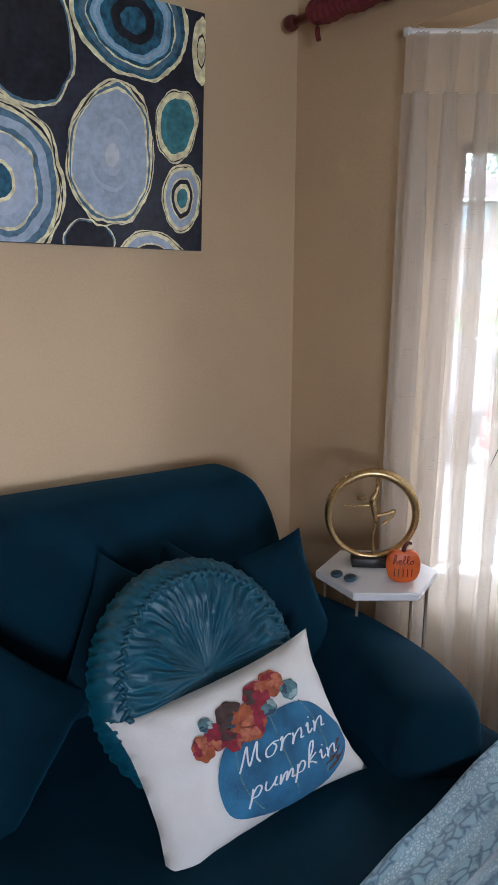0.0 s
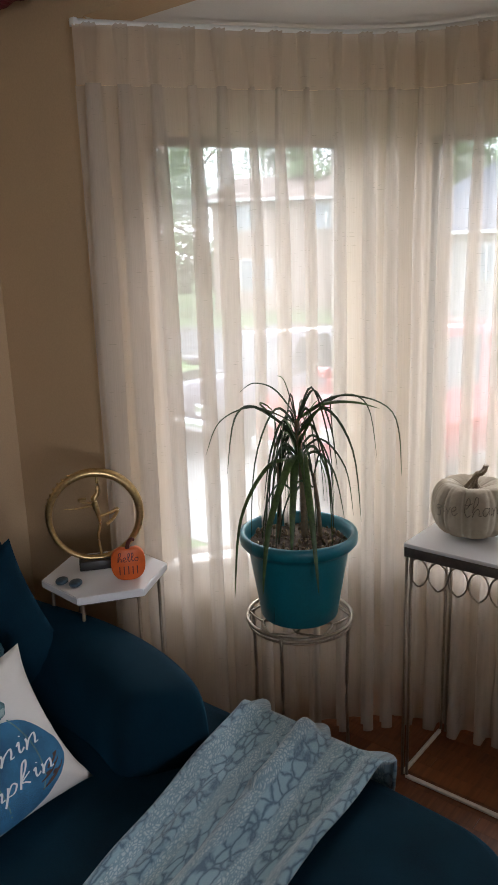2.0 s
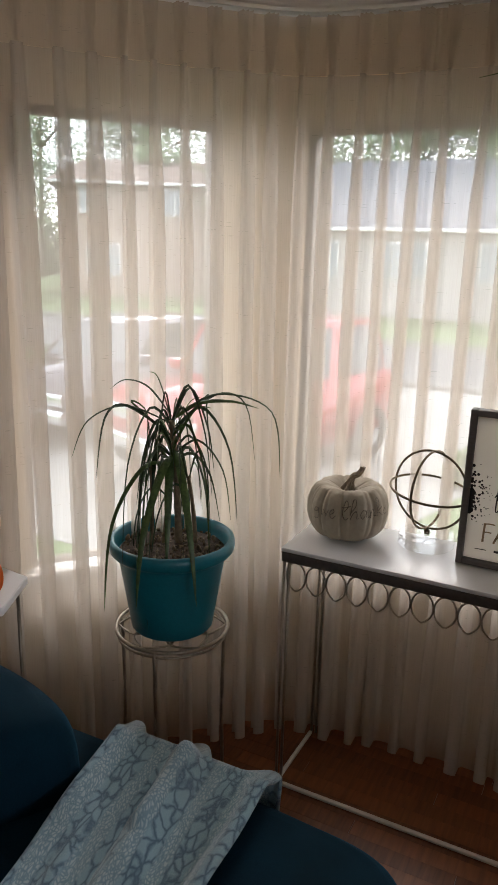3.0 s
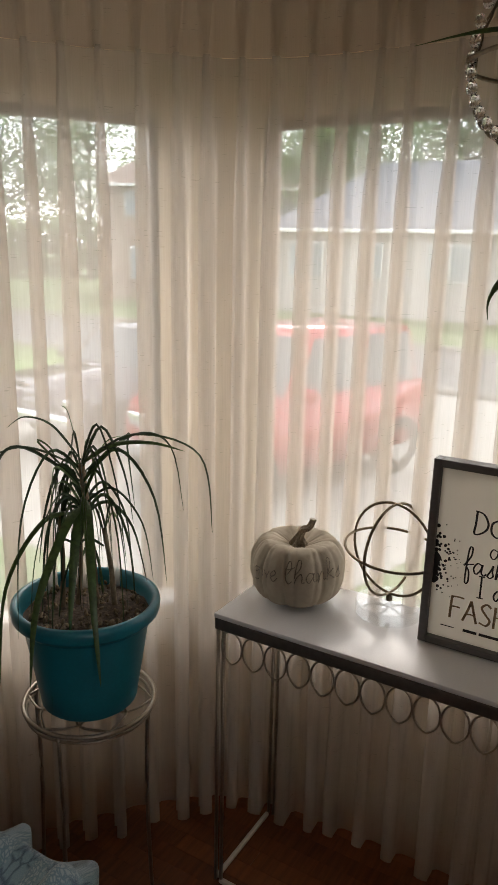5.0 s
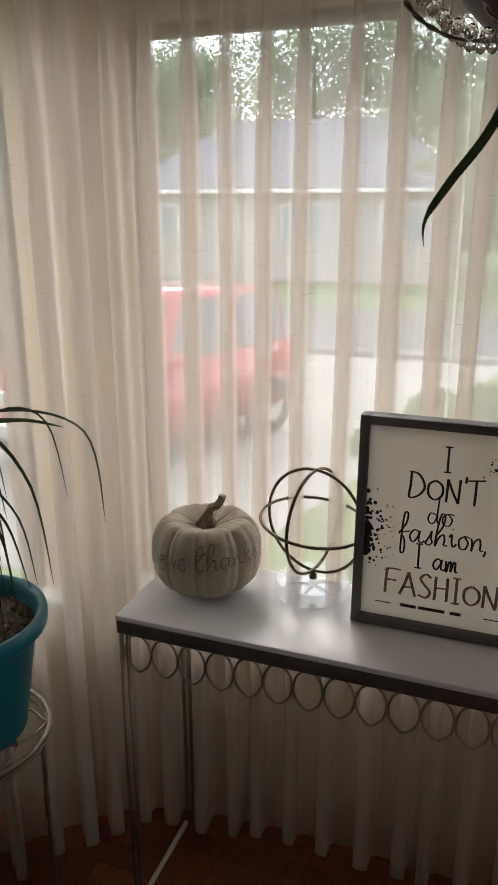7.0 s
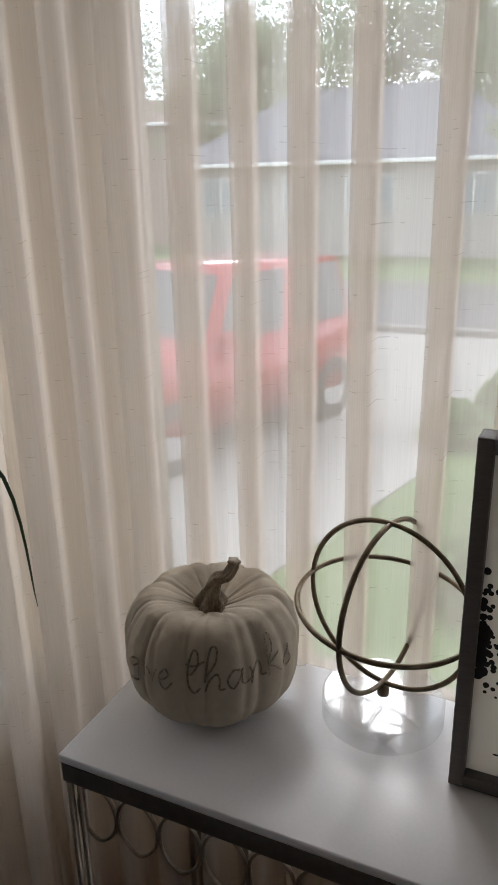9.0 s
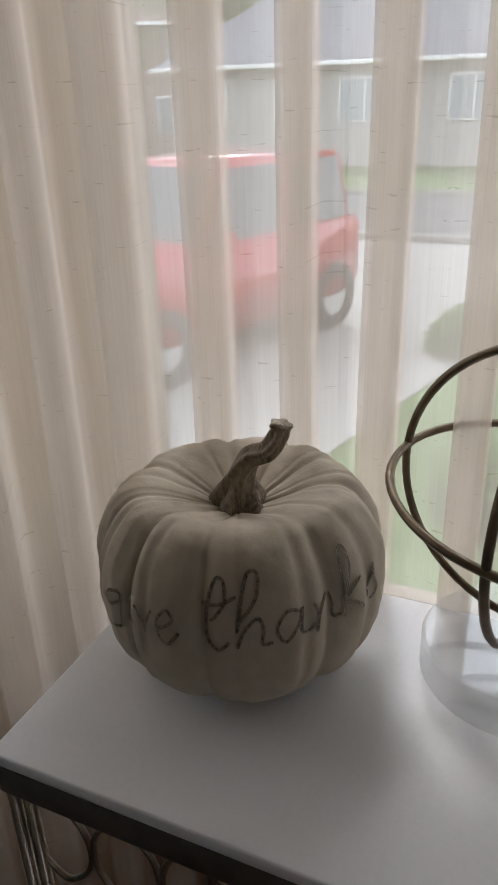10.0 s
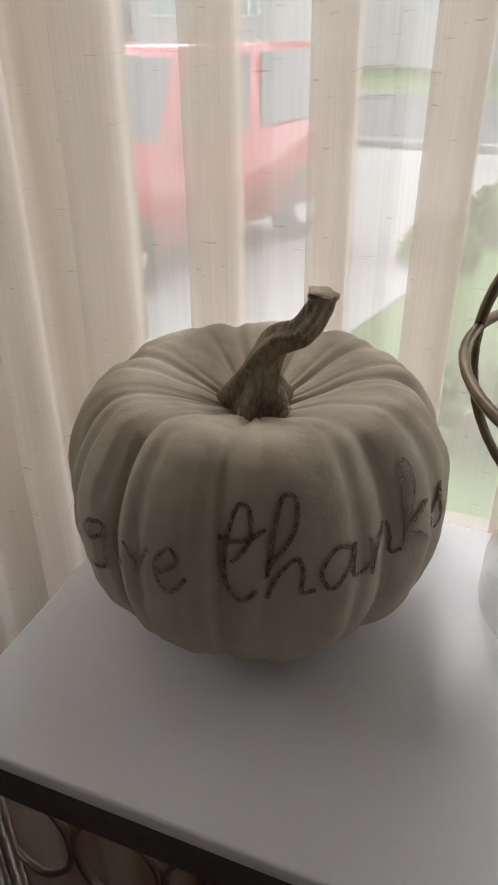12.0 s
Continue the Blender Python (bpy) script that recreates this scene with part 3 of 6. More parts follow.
STROKES = {
    "g": ((0.55, 0.62, 0.3, 0.75, 0.12, 0.5, 0.3, 0.3, 0.52, 0.5, 0.56, 0.72, 0.55, 0.2, 0.45, -0.35, 0.15, -0.3),),
    "i": ((0.1, 0.55, 0.2, 0.7, 0.22, 0.3, 0.3, 0.08, 0.45, 0.25), (0.24, 0.95, 0.25, 1.0)),
    "v": ((0.05, 0.7, 0.2, 0.3, 0.27, 0.05, 0.4, 0.4, 0.52, 0.72)),
    "e": ((0.08, 0.3, 0.3, 0.38, 0.45, 0.58, 0.32, 0.8, 0.14, 0.6, 0.1, 0.3, 0.2, 0.05, 0.38, 0.02, 0.56, 0.22),),
    "t": ((0.2, 0.6, 0.42, 1.0, 0.4, 1.5, 0.25, 1.55, 0.12, 0.9, 0.12, 0.25, 0.3, 0.0, 0.5, 0.15), (0.0, 0.95, 0.3, 0.98, 0.62, 1.1)),
    "h": ((0.08, 0.5, 0.4, 1.1, 0.45, 1.62, 0.28, 1.65, 0.15, 1.0, 0.06, 0.0, 0.2, 0.4, 0.42, 0.65, 0.5, 0.4, 0.48, 0.1, 0.65, 0.1),),
    "a": ((0.55, 0.6, 0.3, 0.7, 0.1, 0.35, 0.25, 0.05, 0.48, 0.35, 0.57, 0.68, 0.53, 0.2, 0.68, 0.06, 0.8, 0.2),),
    "n": ((0.05, 0.65, 0.12, 0.4, 0.1, 0.0, 0.2, 0.45, 0.42, 0.68, 0.5, 0.4, 0.5, 0.1, 0.65, 0.1),),
    "k": ((0.1, 0.5, 0.3, 1.1, 0.3, 1.6, 0.15, 1.5, 0.1, 0.8, 0.08, 0.0), (0.5, 0.75, 0.12, 0.4, 0.3, 0.25, 0.55, 0.0)),
    "s": ((0.1, 0.1, 0.3, 0.5, 0.38, 0.75, 0.36, 0.4, 0.42, 0.15, 0.25, 0.0, 0.08, 0.12),),
    "M": ((0.0, 0.0, 0.12, 0.8, 0.2, 1.2, 0.28, 0.5, 0.38, 0.15, 0.5, 0.8, 0.6, 1.2, 0.64, 0.4, 0.8, 0.05),),
    "o": ((0.35, 0.7, 0.12, 0.5, 0.15, 0.1, 0.4, 0.05, 0.52, 0.4, 0.35, 0.7, 0.6, 0.65),),
    "r": ((0.05, 0.6, 0.15, 0.72, 0.12, 0.0, 0.2, 0.5, 0.4, 0.7, 0.5, 0.6),),
    "p": ((0.1, 0.7, 0.1, 0.0, 0.08, -0.5, 0.12, 0.3, 0.3, 0.72, 0.5, 0.5, 0.4, 0.1, 0.15, 0.1),),
    "u": ((0.05, 0.7, 0.08, 0.2, 0.25, 0.03, 0.42, 0.3, 0.48, 0.7, 0.46, 0.2, 0.62, 0.08),),
    "m": ((0.05, 0.65, 0.1, 0.0, 0.2, 0.55, 0.32, 0.6, 0.33, 0.05, 0.45, 0.55, 0.57, 0.6, 0.58, 0.1, 0.72, 0.1),),
    "d": ((0.45, 0.55, 0.2, 0.65, 0.08, 0.3, 0.25, 0.05, 0.45, 0.4, 0.52, 1.5, 0.48, 0.3, 0.62, 0.08),),
    "f": ((0.05, 0.4, 0.4, 1.0, 0.45, 1.5, 0.3, 1.5, 0.22, 0.8, 0.18, -0.5, 0.35, -0.5, 0.35, 0.1, 0.2, 0.45, 0.6, 0.6),),
    "l": ((0.05, 0.3, 0.35, 1.0, 0.35, 1.5, 0.2, 1.4, 0.18, 0.4, 0.3, 0.05, 0.45, 0.2),),
    "I": ((0.3, 1.4, 0.3, 0.7, 0.3, 0.0), (0.1, 1.4, 0.3, 1.42, 0.5, 1.4), (0.1, 0.0, 0.3, -0.01, 0.5, 0.02)),
    "D": ((0.15, 1.4, 0.13, 0.7, 0.1, 0.0, 0.6, 0.2, 0.85, 0.7, 0.55, 1.3, 0.05, 1.42),),
    "O": ((0.45, 1.1, 0.12, 0.85, 0.12, 0.3, 0.45, 0.05, 0.8, 0.35, 0.78, 0.85, 0.45, 1.1),),
    "N": ((0.1, 0.0, 0.12, 0.6, 0.13, 1.25), (0.13, 1.25, 0.4, 0.6, 0.7, 0.0), (0.7, 0.0, 0.72, 0.6, 0.74, 1.3)),
    "T": ((0.4, 1.35, 0.4, 0.7, 0.38, 0.0), (0.0, 1.3, 0.4, 1.36, 0.85, 1.42)),
    "F": ((0.15, 1.4, 0.12, 0.7, 0.1, 0.0), (0.1, 1.38, 0.5, 1.42, 0.85, 1.4), (0.13, 0.75, 0.4, 0.78, 0.65, 0.76)),
    "A": ((0.0, 0.0, 0.25, 0.7, 0.42, 1.35), (0.42, 1.35, 0.6, 0.7, 0.8, 0.0), (0.15, 0.45, 0.4, 0.5, 0.68, 0.48)),
    "S": ((0.7, 1.2, 0.45, 1.38, 0.18, 1.1, 0.4, 0.75, 0.68, 0.4, 0.5, 0.05, 0.1, 0.15),),
    "H": ((0.12, 1.35, 0.12, 0.7, 0.1, 0.0), (0.7, 1.35, 0.7, 0.7, 0.7, 0.0), (0.12, 0.7, 0.4, 0.72, 0.7, 0.72)),
    "'": ((0.1, 1.5, 0.12, 1.35, 0.08, 1.15),),
    ",": ((0.1, 0.1, 0.12, 0.0, 0.05, -0.2),),
}
ADVANCE = {"M": 0.9, "D": 0.95, "O": 0.92, "N": 0.92, "T": 0.85, "F": 0.85, "A": 0.85, "S": 0.82, "H": 0.85, "I": 0.6, "i": 0.45, "l": 0.45, "'": 0.2, ",": 0.3,
           " ": 0.45, "a": 0.75, "m": 0.72, "d": 0.62, "s": 0.5, "k": 0.58, "v": 0.55, "e": 0.55, "t": 0.55, "f": 0.5, "r": 0.52, "o": 0.6}


def written(text, slant=0.0):
    """Hand lettering as polylines in units of the small letters' height, and the whole width."""
    x, lines = 0.0, []
    for ch in text:
        strokes = STROKES.get(ch, ())
        if strokes and not isinstance(strokes[0], tuple):
            strokes = (strokes,)
        for st in strokes:
            pts = [(x + st[i] + slant * st[i + 1], st[i + 1], 0) for i in range(0, len(st), 2)]
            lines.append([(p.x, p.y) for p in spline(pts, 5)] if len(pts) > 1 else [(p[0], p[1]) for p in pts])
        x += ADVANCE.get(ch, 0.62)
    return lines, x


def ribbon(bm, pts, normals, w):
    """A flat pen line of half width w(k) over points on a surface."""
    a, b, n = [], [], len(pts)
    for i, (p, nn) in enumerate(zip(pts, normals)):
        d = pts[min(i + 1, n - 1)] - pts[max(i - 1, 0)]
        s = d.cross(nn)
        if s.length < 1e-9:
            s = Vector((1, 0, 0))
        s.normalize()
        k = w(i / max(n - 1, 1), d)
        a.append(bm.verts.new(p + s * k))
        b.append(bm.verts.new(p - s * k))
    for i in range(n - 1):
        bm.faces.new((a[i], a[i + 1], b[i + 1], b[i]))
    bmesh.ops.recalc_face_normals(bm, faces=bm.faces)


def white_pumpkin():
    t = thing("decorative_pumpkin", pose(2.826, 0.826, 0.791, 0, 0, 0), "cream resin pumpkin with silver handwriting and a glittered stem", "pumpkin")
    bm = bmesh.new()

    def f(u, v):
        p = pumpkin_point(2 * math.pi * u, math.pi * (v - 0.5) * 0.995)
        n = Vector((p.x, p.y, p.z - 0.07)).normalized()
        return p + n * (wob(p, 38, 0.0016) + wob(p, 90, 0.0009))
    sheet(bm, f, 180, 70, close_u=True)
    bmesh.ops.holes_fill(bm, edges=[e for e in bm.edges if e.is_boundary])
    part("body", bm, CHALK, t)
    base = Vector((0, 0, 0.141))
    pts = spline([base + Vector(q) for q in ((0, 0, -0.012), (0.0, 0.0, 0.008), (-0.003, -0.004, 0.026), (-0.005, -0.014, 0.044), (-0.006, -0.029, 0.053), (-0.007, -0.038, 0.068), (-0.007, -0.040, 0.077))], 6)
    bm = bmesh.new()
    rings = []
    for i, p in enumerate(pts):
        k = i / (len(pts) - 1)
        tan = (pts[min(i + 1, len(pts) - 1)] - pts[max(i - 1, 0)]).normalized()
        side = tan.cross(Vector((1, 0, 0.1))).normalized()
        top = side.cross(tan)
        r = 0.0096 + 0.020 * max(0, 1 - k / 0.42) ** 1.7 - 0.003 * k + (0.0015 if k > 0.93 else 0)
        ring = []
        for j in range(30):
            a = 2 * math.pi * j / 30
            rr = r * (1 + (0.26 - 0.12 * k) * math.cos(5 * (a + 2.2 * k)))
            ring.append(bm.verts.new(p + side * rr * math.cos(a) + top * rr * math.sin(a)))
        rings.append(ring)
    for a, b in zip(rings, rings[1:]):
        for j in range(30):
            bm.faces.new((a[j], a[(j + 1) % 30], b[(j + 1) % 30], b[j]))
    bm.faces.new(rings[-1])
    part("stem", bm, STEMGLITTER, t, "silver-glitter curled stem")
    # lettering round the belly
    lines, width = written("give thanks")
    bm = bmesh.new()
    th_start, th_span = radians(145), radians(120)
    for ln in lines:
        pts, nor = [], []
        for x, y in ln:
            part_way = x / width
            th = th_start + th_span * (part_way * 0.90 if part_way < 0.42 else 0.378 + (part_way - 0.42) * 1.08)
            rise = 0.05 * (x / width)
            ph = -0.02 + rise + y * 0.285 * (0.80 + 0.85 * min(0.5, x / width))
            p = pumpkin_point(th, ph, lift=0.0012)
            pts.append(p)
            nor.append((p - Vector((0, 0, 0.075))).normalized())
        ribbon(bm, pts, nor, lambda k, d: 0.0013)
    part("lettering", bm, SILVER, t, "raised silver-glitter handwriting")
    return t


white_pumpkin()


def ring_sphere():
    t = thing("ring_sphere", pose(2.874, 0.600, 0.791, 0, 0, 12), "open sphere of bronze hoops on a round clear acrylic base", "ornament")
    bm = bmesh.new()
    lathe(bm, [(0, 0), (0.077, 0), (0.080, 0.003), (0.080, 0.030), (0.077, 0.033), (0, 0.033)], 96)
    part("base", bm, GLASS, t, "round clear acrylic base", smooth=False)
    bm = bmesh.new()
    lathe(bm, [(0, 0.033), (0.008, 0.033), (0.008, 0.043), (0.004, 0.05), (0, 0.05)], 16)
    part("peg", bm, BRONZE, t)
    c = Vector((0, 0, 0.165))
    for rx, ry, rz, r in ((90, 0, 63, 0.114), (90, 0, -26, 0.1125), (5, -4, 0, 0.1135)):
        m = pose(*c, rx, ry, rz)
        pts = [m @ Vector((r * math.cos(2 * math.pi * k / 56), r * math.sin(2 * math.pi * k / 56), 0)) for k in range(56)]
        bm = bmesh.new()
        tube(bm, pts, 0.0035, 6, closed=True, up=(m.to_3x3() @ Vector((0, 0, 1))), flat=1.0)
        part("hoop", bm, BRONZE, t)
    return t


ring_sphere()


def word_print():
    """A box-framed print that leans a little; its own x runs along the picture, z up, front towards -y."""
    W, H = 0.33, 0.425
    t = thing("framed_print", pose(2.785, 0.497 - W / 2, 0.792, -1.5, 0, -90), "grey box-framed white print with hand-lettered words standing on the console", "picture")
    bm = bmesh.new()
    fw, fd = 0.017, 0.036
    for sx in (-1, 1):
        box(bm, (fw, fd, H), (sx * (W / 2 - fw / 2), fd / 2, H / 2), 0.0015)
    for z in (fw / 2, H - fw / 2):
        box(bm, (W - 2 * fw, fd, fw), (0, fd / 2, z), 0.0015)
    part("frame", bm, FRAMEG, t, "pewter-grey wooden frame")
    part("backing", box(bmesh.new(), (W - 2 * fw + 0.002, 0.0015, H - 2 * fw + 0.002), (0, 0.0158, H / 2)), PAPER, t, "off-white paper", smooth=False)

    def line(text, cx, z, size, mat, pen, squeeze=1.0, slope=0.0):
        lines, width = written(text)
        bm = bmesh.new()
        for ln in lines:
            pts = [Vector((cx + (x - width / 2) * size * squeeze, 0.0142, z + y * size + slope * (x - width / 2) * size)) for x, y in ln]
            ribbon(bm, pts, [Vector((0, -1, 0))] * len(pts), lambda k, d: pen * (0.75 + 0.5 * abs(d.normalized().z if d.length else 0)))
        part("lettering", bm, mat, t, "handwritten words on the print", smooth=False)

    line("I", -0.002, 0.328, 0.034, INK, 0.0017)
    line("DON'T", -0.002, 0.270, 0.036, INK, 0.0019, 1.0, -0.02)
    line("do", -0.008, 0.222, 0.036, INK, 0.0013, 1.15)
    line("fashion,", 0.0, 0.180, 0.039, INK, 0.0015, 1.0)
    line("I am", -0.01, 0.130, 0.035, INK, 0.0016, 0.95)
    line("FASHION", 0.004, 0.068, 0.037, BROWNINK, 0.0022, 1.02)
    for i, (x, w) in enumerate(((-0.105, 0.03), (-0.055, 0.03), (-0.01, 0.05), (0.035, 0.02), (0.105, 0.036))):
        bm = bmesh.new()
        box(bm, (w, 0.001, 0.0016 if w in (0.03, 0.036) and i in (0, 4) else 0.006), (x, 0.0143, 0.046))
        part("ink_bar", bm, INK, t, smooth=False)
    rnd = random.Random(3)
    bm = bmesh.new()
    for i in range(110):
        a = rnd.random() ** 2
        x, z = -0.146 + 0.06 * a, 0.19 + rnd.gauss(0, 0.034)
        r = 0.0045 * (1 - a) * rnd.uniform(0.3, 1) + 0.0007
        bmesh.ops.create_circle(bm, cap_ends=True, radius=r, segments=8, matrix=Matrix.Translation((x, 0.0141 - 0.00002 * i / 110, z)) @ pose(0, 0, 0, 90, 0, 0))
    for i in range(34):
        x, z = -0.147 + 0.011 * rnd.random() ** 2, 0.188 + rnd.gauss(0, 0.019)
        r = rnd.uniform(0.003, 0.0075)
        bmesh.ops.create_circle(bm, cap_ends=True, radius=r, segments=9, matrix=Matrix.Translation((x, 0.01405 - 0.00001 * i, z)) @ pose(0, 0, 0, 90, 0, 0))
    for i in range(40):
        x, z = 0.088 + rnd.gauss(0, 0.014), 0.345 + rnd.gauss(0, 0.009) + 0
        r = rnd.uniform(0.0005, 0.0022)
        bmesh.ops.create_circle(bm, cap_ends=True, radius=r, segments=7, matrix=Matrix.Translation((x, 0.0141, z)) @ pose(0, 0, 0, 90, 0, 0))
    tagged(part("ink_splash", bm, INK, t, smooth=False), "black ink splatter", kind="stuff")
    return t


word_print()

# ---- plant on its stand ----


def plant_stand():
    t = thing("plant_stand", pose(2.486, 1.218, 0), "round pewter wire plant stand with a scrolled top", "plant stand")
    R, z = 0.16, 0.55
    for r, rr, zz in ((R, 0.0055, z), (R * 0.97, 0.004, z - 0.018)):
        bm = bmesh.new()
        tube(bm, [(r * math.cos(2 * math.pi * k / 48), r * math.sin(2 * math.pi * k / 48), zz) for k in range(48)], rr, 8, closed=True)
        part("hoop", bm, STEEL, t)
    for i in range(6):
        a = 2 * math.pi * i / 6
        for s in (1, -1):
            pts = [(0.155 * math.cos(a), 0.155 * math.sin(a), z), (0.12 * math.cos(a + s * 0.5), 0.12 * math.sin(a + s * 0.5), z), (0.06 * math.cos(a + s * 0.75), 0.06 * math.sin(a + s * 0.75), z),
                   (0.05 * math.cos(a + s * 0.1), 0.05 * math.sin(a + s * 0.1), z), (0.09 * math.cos(a + s * 0.25), 0.09 * math.sin(a + s * 0.25), z)]
            bm = bmesh.new()
            tube(bm, spline(pts, 5), 0.003, 6)
            part("scroll", bm, STEEL, t)
    for i in range(4):
        a = radians(-75 + 90 * i)
        pts = spline([(0.155 * math.cos(a), 0.155 * math.sin(a), z - 0.005), (0.15 * math.cos(a), 0.15 * math.sin(a), 0.3), (0.16 * math.cos(a), 0.16 * math.sin(a), 0.004)], 6)
        bm = bmesh.new()
        tube(bm, pts, 0.0055, 8)
        part("leg", bm, STEEL, t)
    return t


plant_stand()
POTC = Vector((2.486, 1.218, 0.556))


def potted_plant():
    t = thing("potted_plant", pose(*POTC), "dracaena with thin drooping dark leaves in a glossy teal plastic pot", "potted plant")
    bm = bmesh.new()
    lathe(bm, [(0, 0), (0.11, 0), (0.116, 0.006), (0.124, 0.055), (0.137, 0.135), (0.149, 0.21), (0.152, 0.222), (0.167, 0.228), (0.175, 0.238), (0.177, 0.254), (0.174, 0.266), (0.165, 0.27), (0.157, 0.263), (0.153, 0.245), (0.148, 0.22), (0, 0.22)], 56)
    part("pot", bm, POT, t, "glossy teal plastic pot with a thick rolled rim")
    bm = bmesh.new()
    lathe(bm, [(0.1495, 0.228), (0.12, 0.236), (0.06, 0.24), (0, 0.244)], 40)
    for v in bm.verts:
        v.co.z += wob(v.co, 40, 0.008)
    part("soil", bm, SOIL, t, "dark crumbly potting soil")
    rnd = random.Random(11)
    bm = bmesh.new()
    for i in range(150):
        a, r = rnd.uniform(0, 6.28), 0.138 * math.sqrt(rnd.random())
        bmesh.ops.create_icosphere(bm, subdivisions=1, radius=rnd.uniform(0.003, 0.008),
                                   matrix=Matrix.Translation((r * math.cos(a), r * math.sin(a), 0.242)) @ pose(0, 0, 0, rnd.uniform(0, 180), rnd.uniform(0, 180), 0) @ Matrix.Diagonal((1.6, 0.8, 0.6, 1)))
    o = part("bark_mulch", bm, CANE, t, "pale bark chips")
    o["kind"] = "stuff"
    view = Vector((-0.84, -0.54, 0))
    stalk_tops = []
    for bx, by, tx, ty, h, r in ((0.02, -0.01, 0.0, -0.0, 0.60, 0.011), (-0.03, 0.05, -0.02, 0.055, 0.47, 0.007), (0.045, -0.05, 0.03, -0.035, 0.44, 0.007), (0.0, 0.03, 0.02, 0.03, 0.40, 0.006)):
        bm = bmesh.new()
        tube(bm, spline([(bx, by, 0.232), ((bx + tx) / 2 + 0.006, (by + ty) / 2, (0.232 + h) / 2), (tx, ty, h)], 6), lambda k, r=r: r * (1 - 0.3 * k), 8)
        part("cane", bm, CANE, t)
        stalk_tops.append((Vector((tx, ty, h)), h))
    for si, (c, h) in enumerate(stalk_tops):
        for i in range((42, 6, 4, 3)[si]):
            a = i * 2.399 + rnd.uniform(-0.3, 0.3)
            k = rnd.random()
            reach = rnd.uniform(0.08, 0.21) * (1.0 if si == 0 else 0.7)
            rise = rnd.uniform(0.03, 0.10) * (1.3 - 0.8 * k)
            drop = rnd.uniform(0.16, 0.40) * (0.7 + 0.5 * k) * (1.0 if si == 0 else 0.8)
            start = c + Vector((0, 0, -0.13 * k if si == 0 else -0.05 * k))
            d = Vector((math.cos(a), math.sin(a), 0))
            if d.dot(Vector((0.59, 0.81, 0))) > 0.3:
                reach *= 0.62
            if d.dot(view) > 0.55:
                drop *= 1.25
            if si == 0 and i % 12 == 0:
                # young upright leaves in the heart of the crown
                hh = rnd.uniform(0.08, 0.13)
                pts = [start, start + d * 0.03 + Vector((0, 0, hh * 0.5)), start + d * 0.075 + Vector((0, 0, hh)), start + d * 0.12 + Vector((0, 0, hh * 1.05))]
            elif si == 0 and i % 9 == 4:
                # long leaves that arch far out before they hang
                pts = [start, start + d * 0.12 + Vector((0, 0, 0.09)), start + d * min(0.26, reach * 1.35) + Vector((0, 0, 0.06)), start + d * min(0.31, reach * 1.55) + Vector((0, 0, -0.10))]
            else:
                pts = [start, start + d * reach * 0.42 + Vector((0, 0, rise)), start + d * reach * 0.84 + Vector((0, 0, rise * 0.3 - drop * 0.28)), start + d * reach * (0.93 + 0.16 * rnd.random()) + Vector((0, 0, -drop))]
            line = spline(pts, 5)
            w0 = rnd.uniform(0.0022, 0.0048)
            bm = bmesh.new()
            up = Vector((0, 0, 1))
            va = []
            for k, p in enumerate(line):
                tt = k / (len(line) - 1)
                tan = (line[min(k + 1, len(line) - 1)] - line[max(k - 1, 0)]).normalized()
                side = tan.cross(Vector((-d.y, d.x, 0))).cross(tan)
                side = tan.cross(side).normalized() if side.length > 1e-6 else Vector((-d.y, d.x, 0))
                w = w0 * min(1, 0.5 + tt * 3) * (1 - tt ** 2.2) + 0.0003
                keel = side.cross(tan).normalized() * w * 0.35
                va.append((bm.verts.new(p - side * w), bm.verts.new(p - keel), bm.verts.new(p + side * w)))
            for x, y in zip(va, va[1:]):
                bm.faces.new((x[0], x[1], y[1], y[0]))
                bm.faces.new((x[1], x[2], y[2], y[1]))
            part("leaf", bm, LEAF if i % 4 else GREENLEAF, t)
    # single long leaves: one stiff and bright, some that arch far, and broad old ones that hang over the rim
    right, front = Vector((0.58, -0.82, 0)), Vector((-0.82, -0.58, 0))
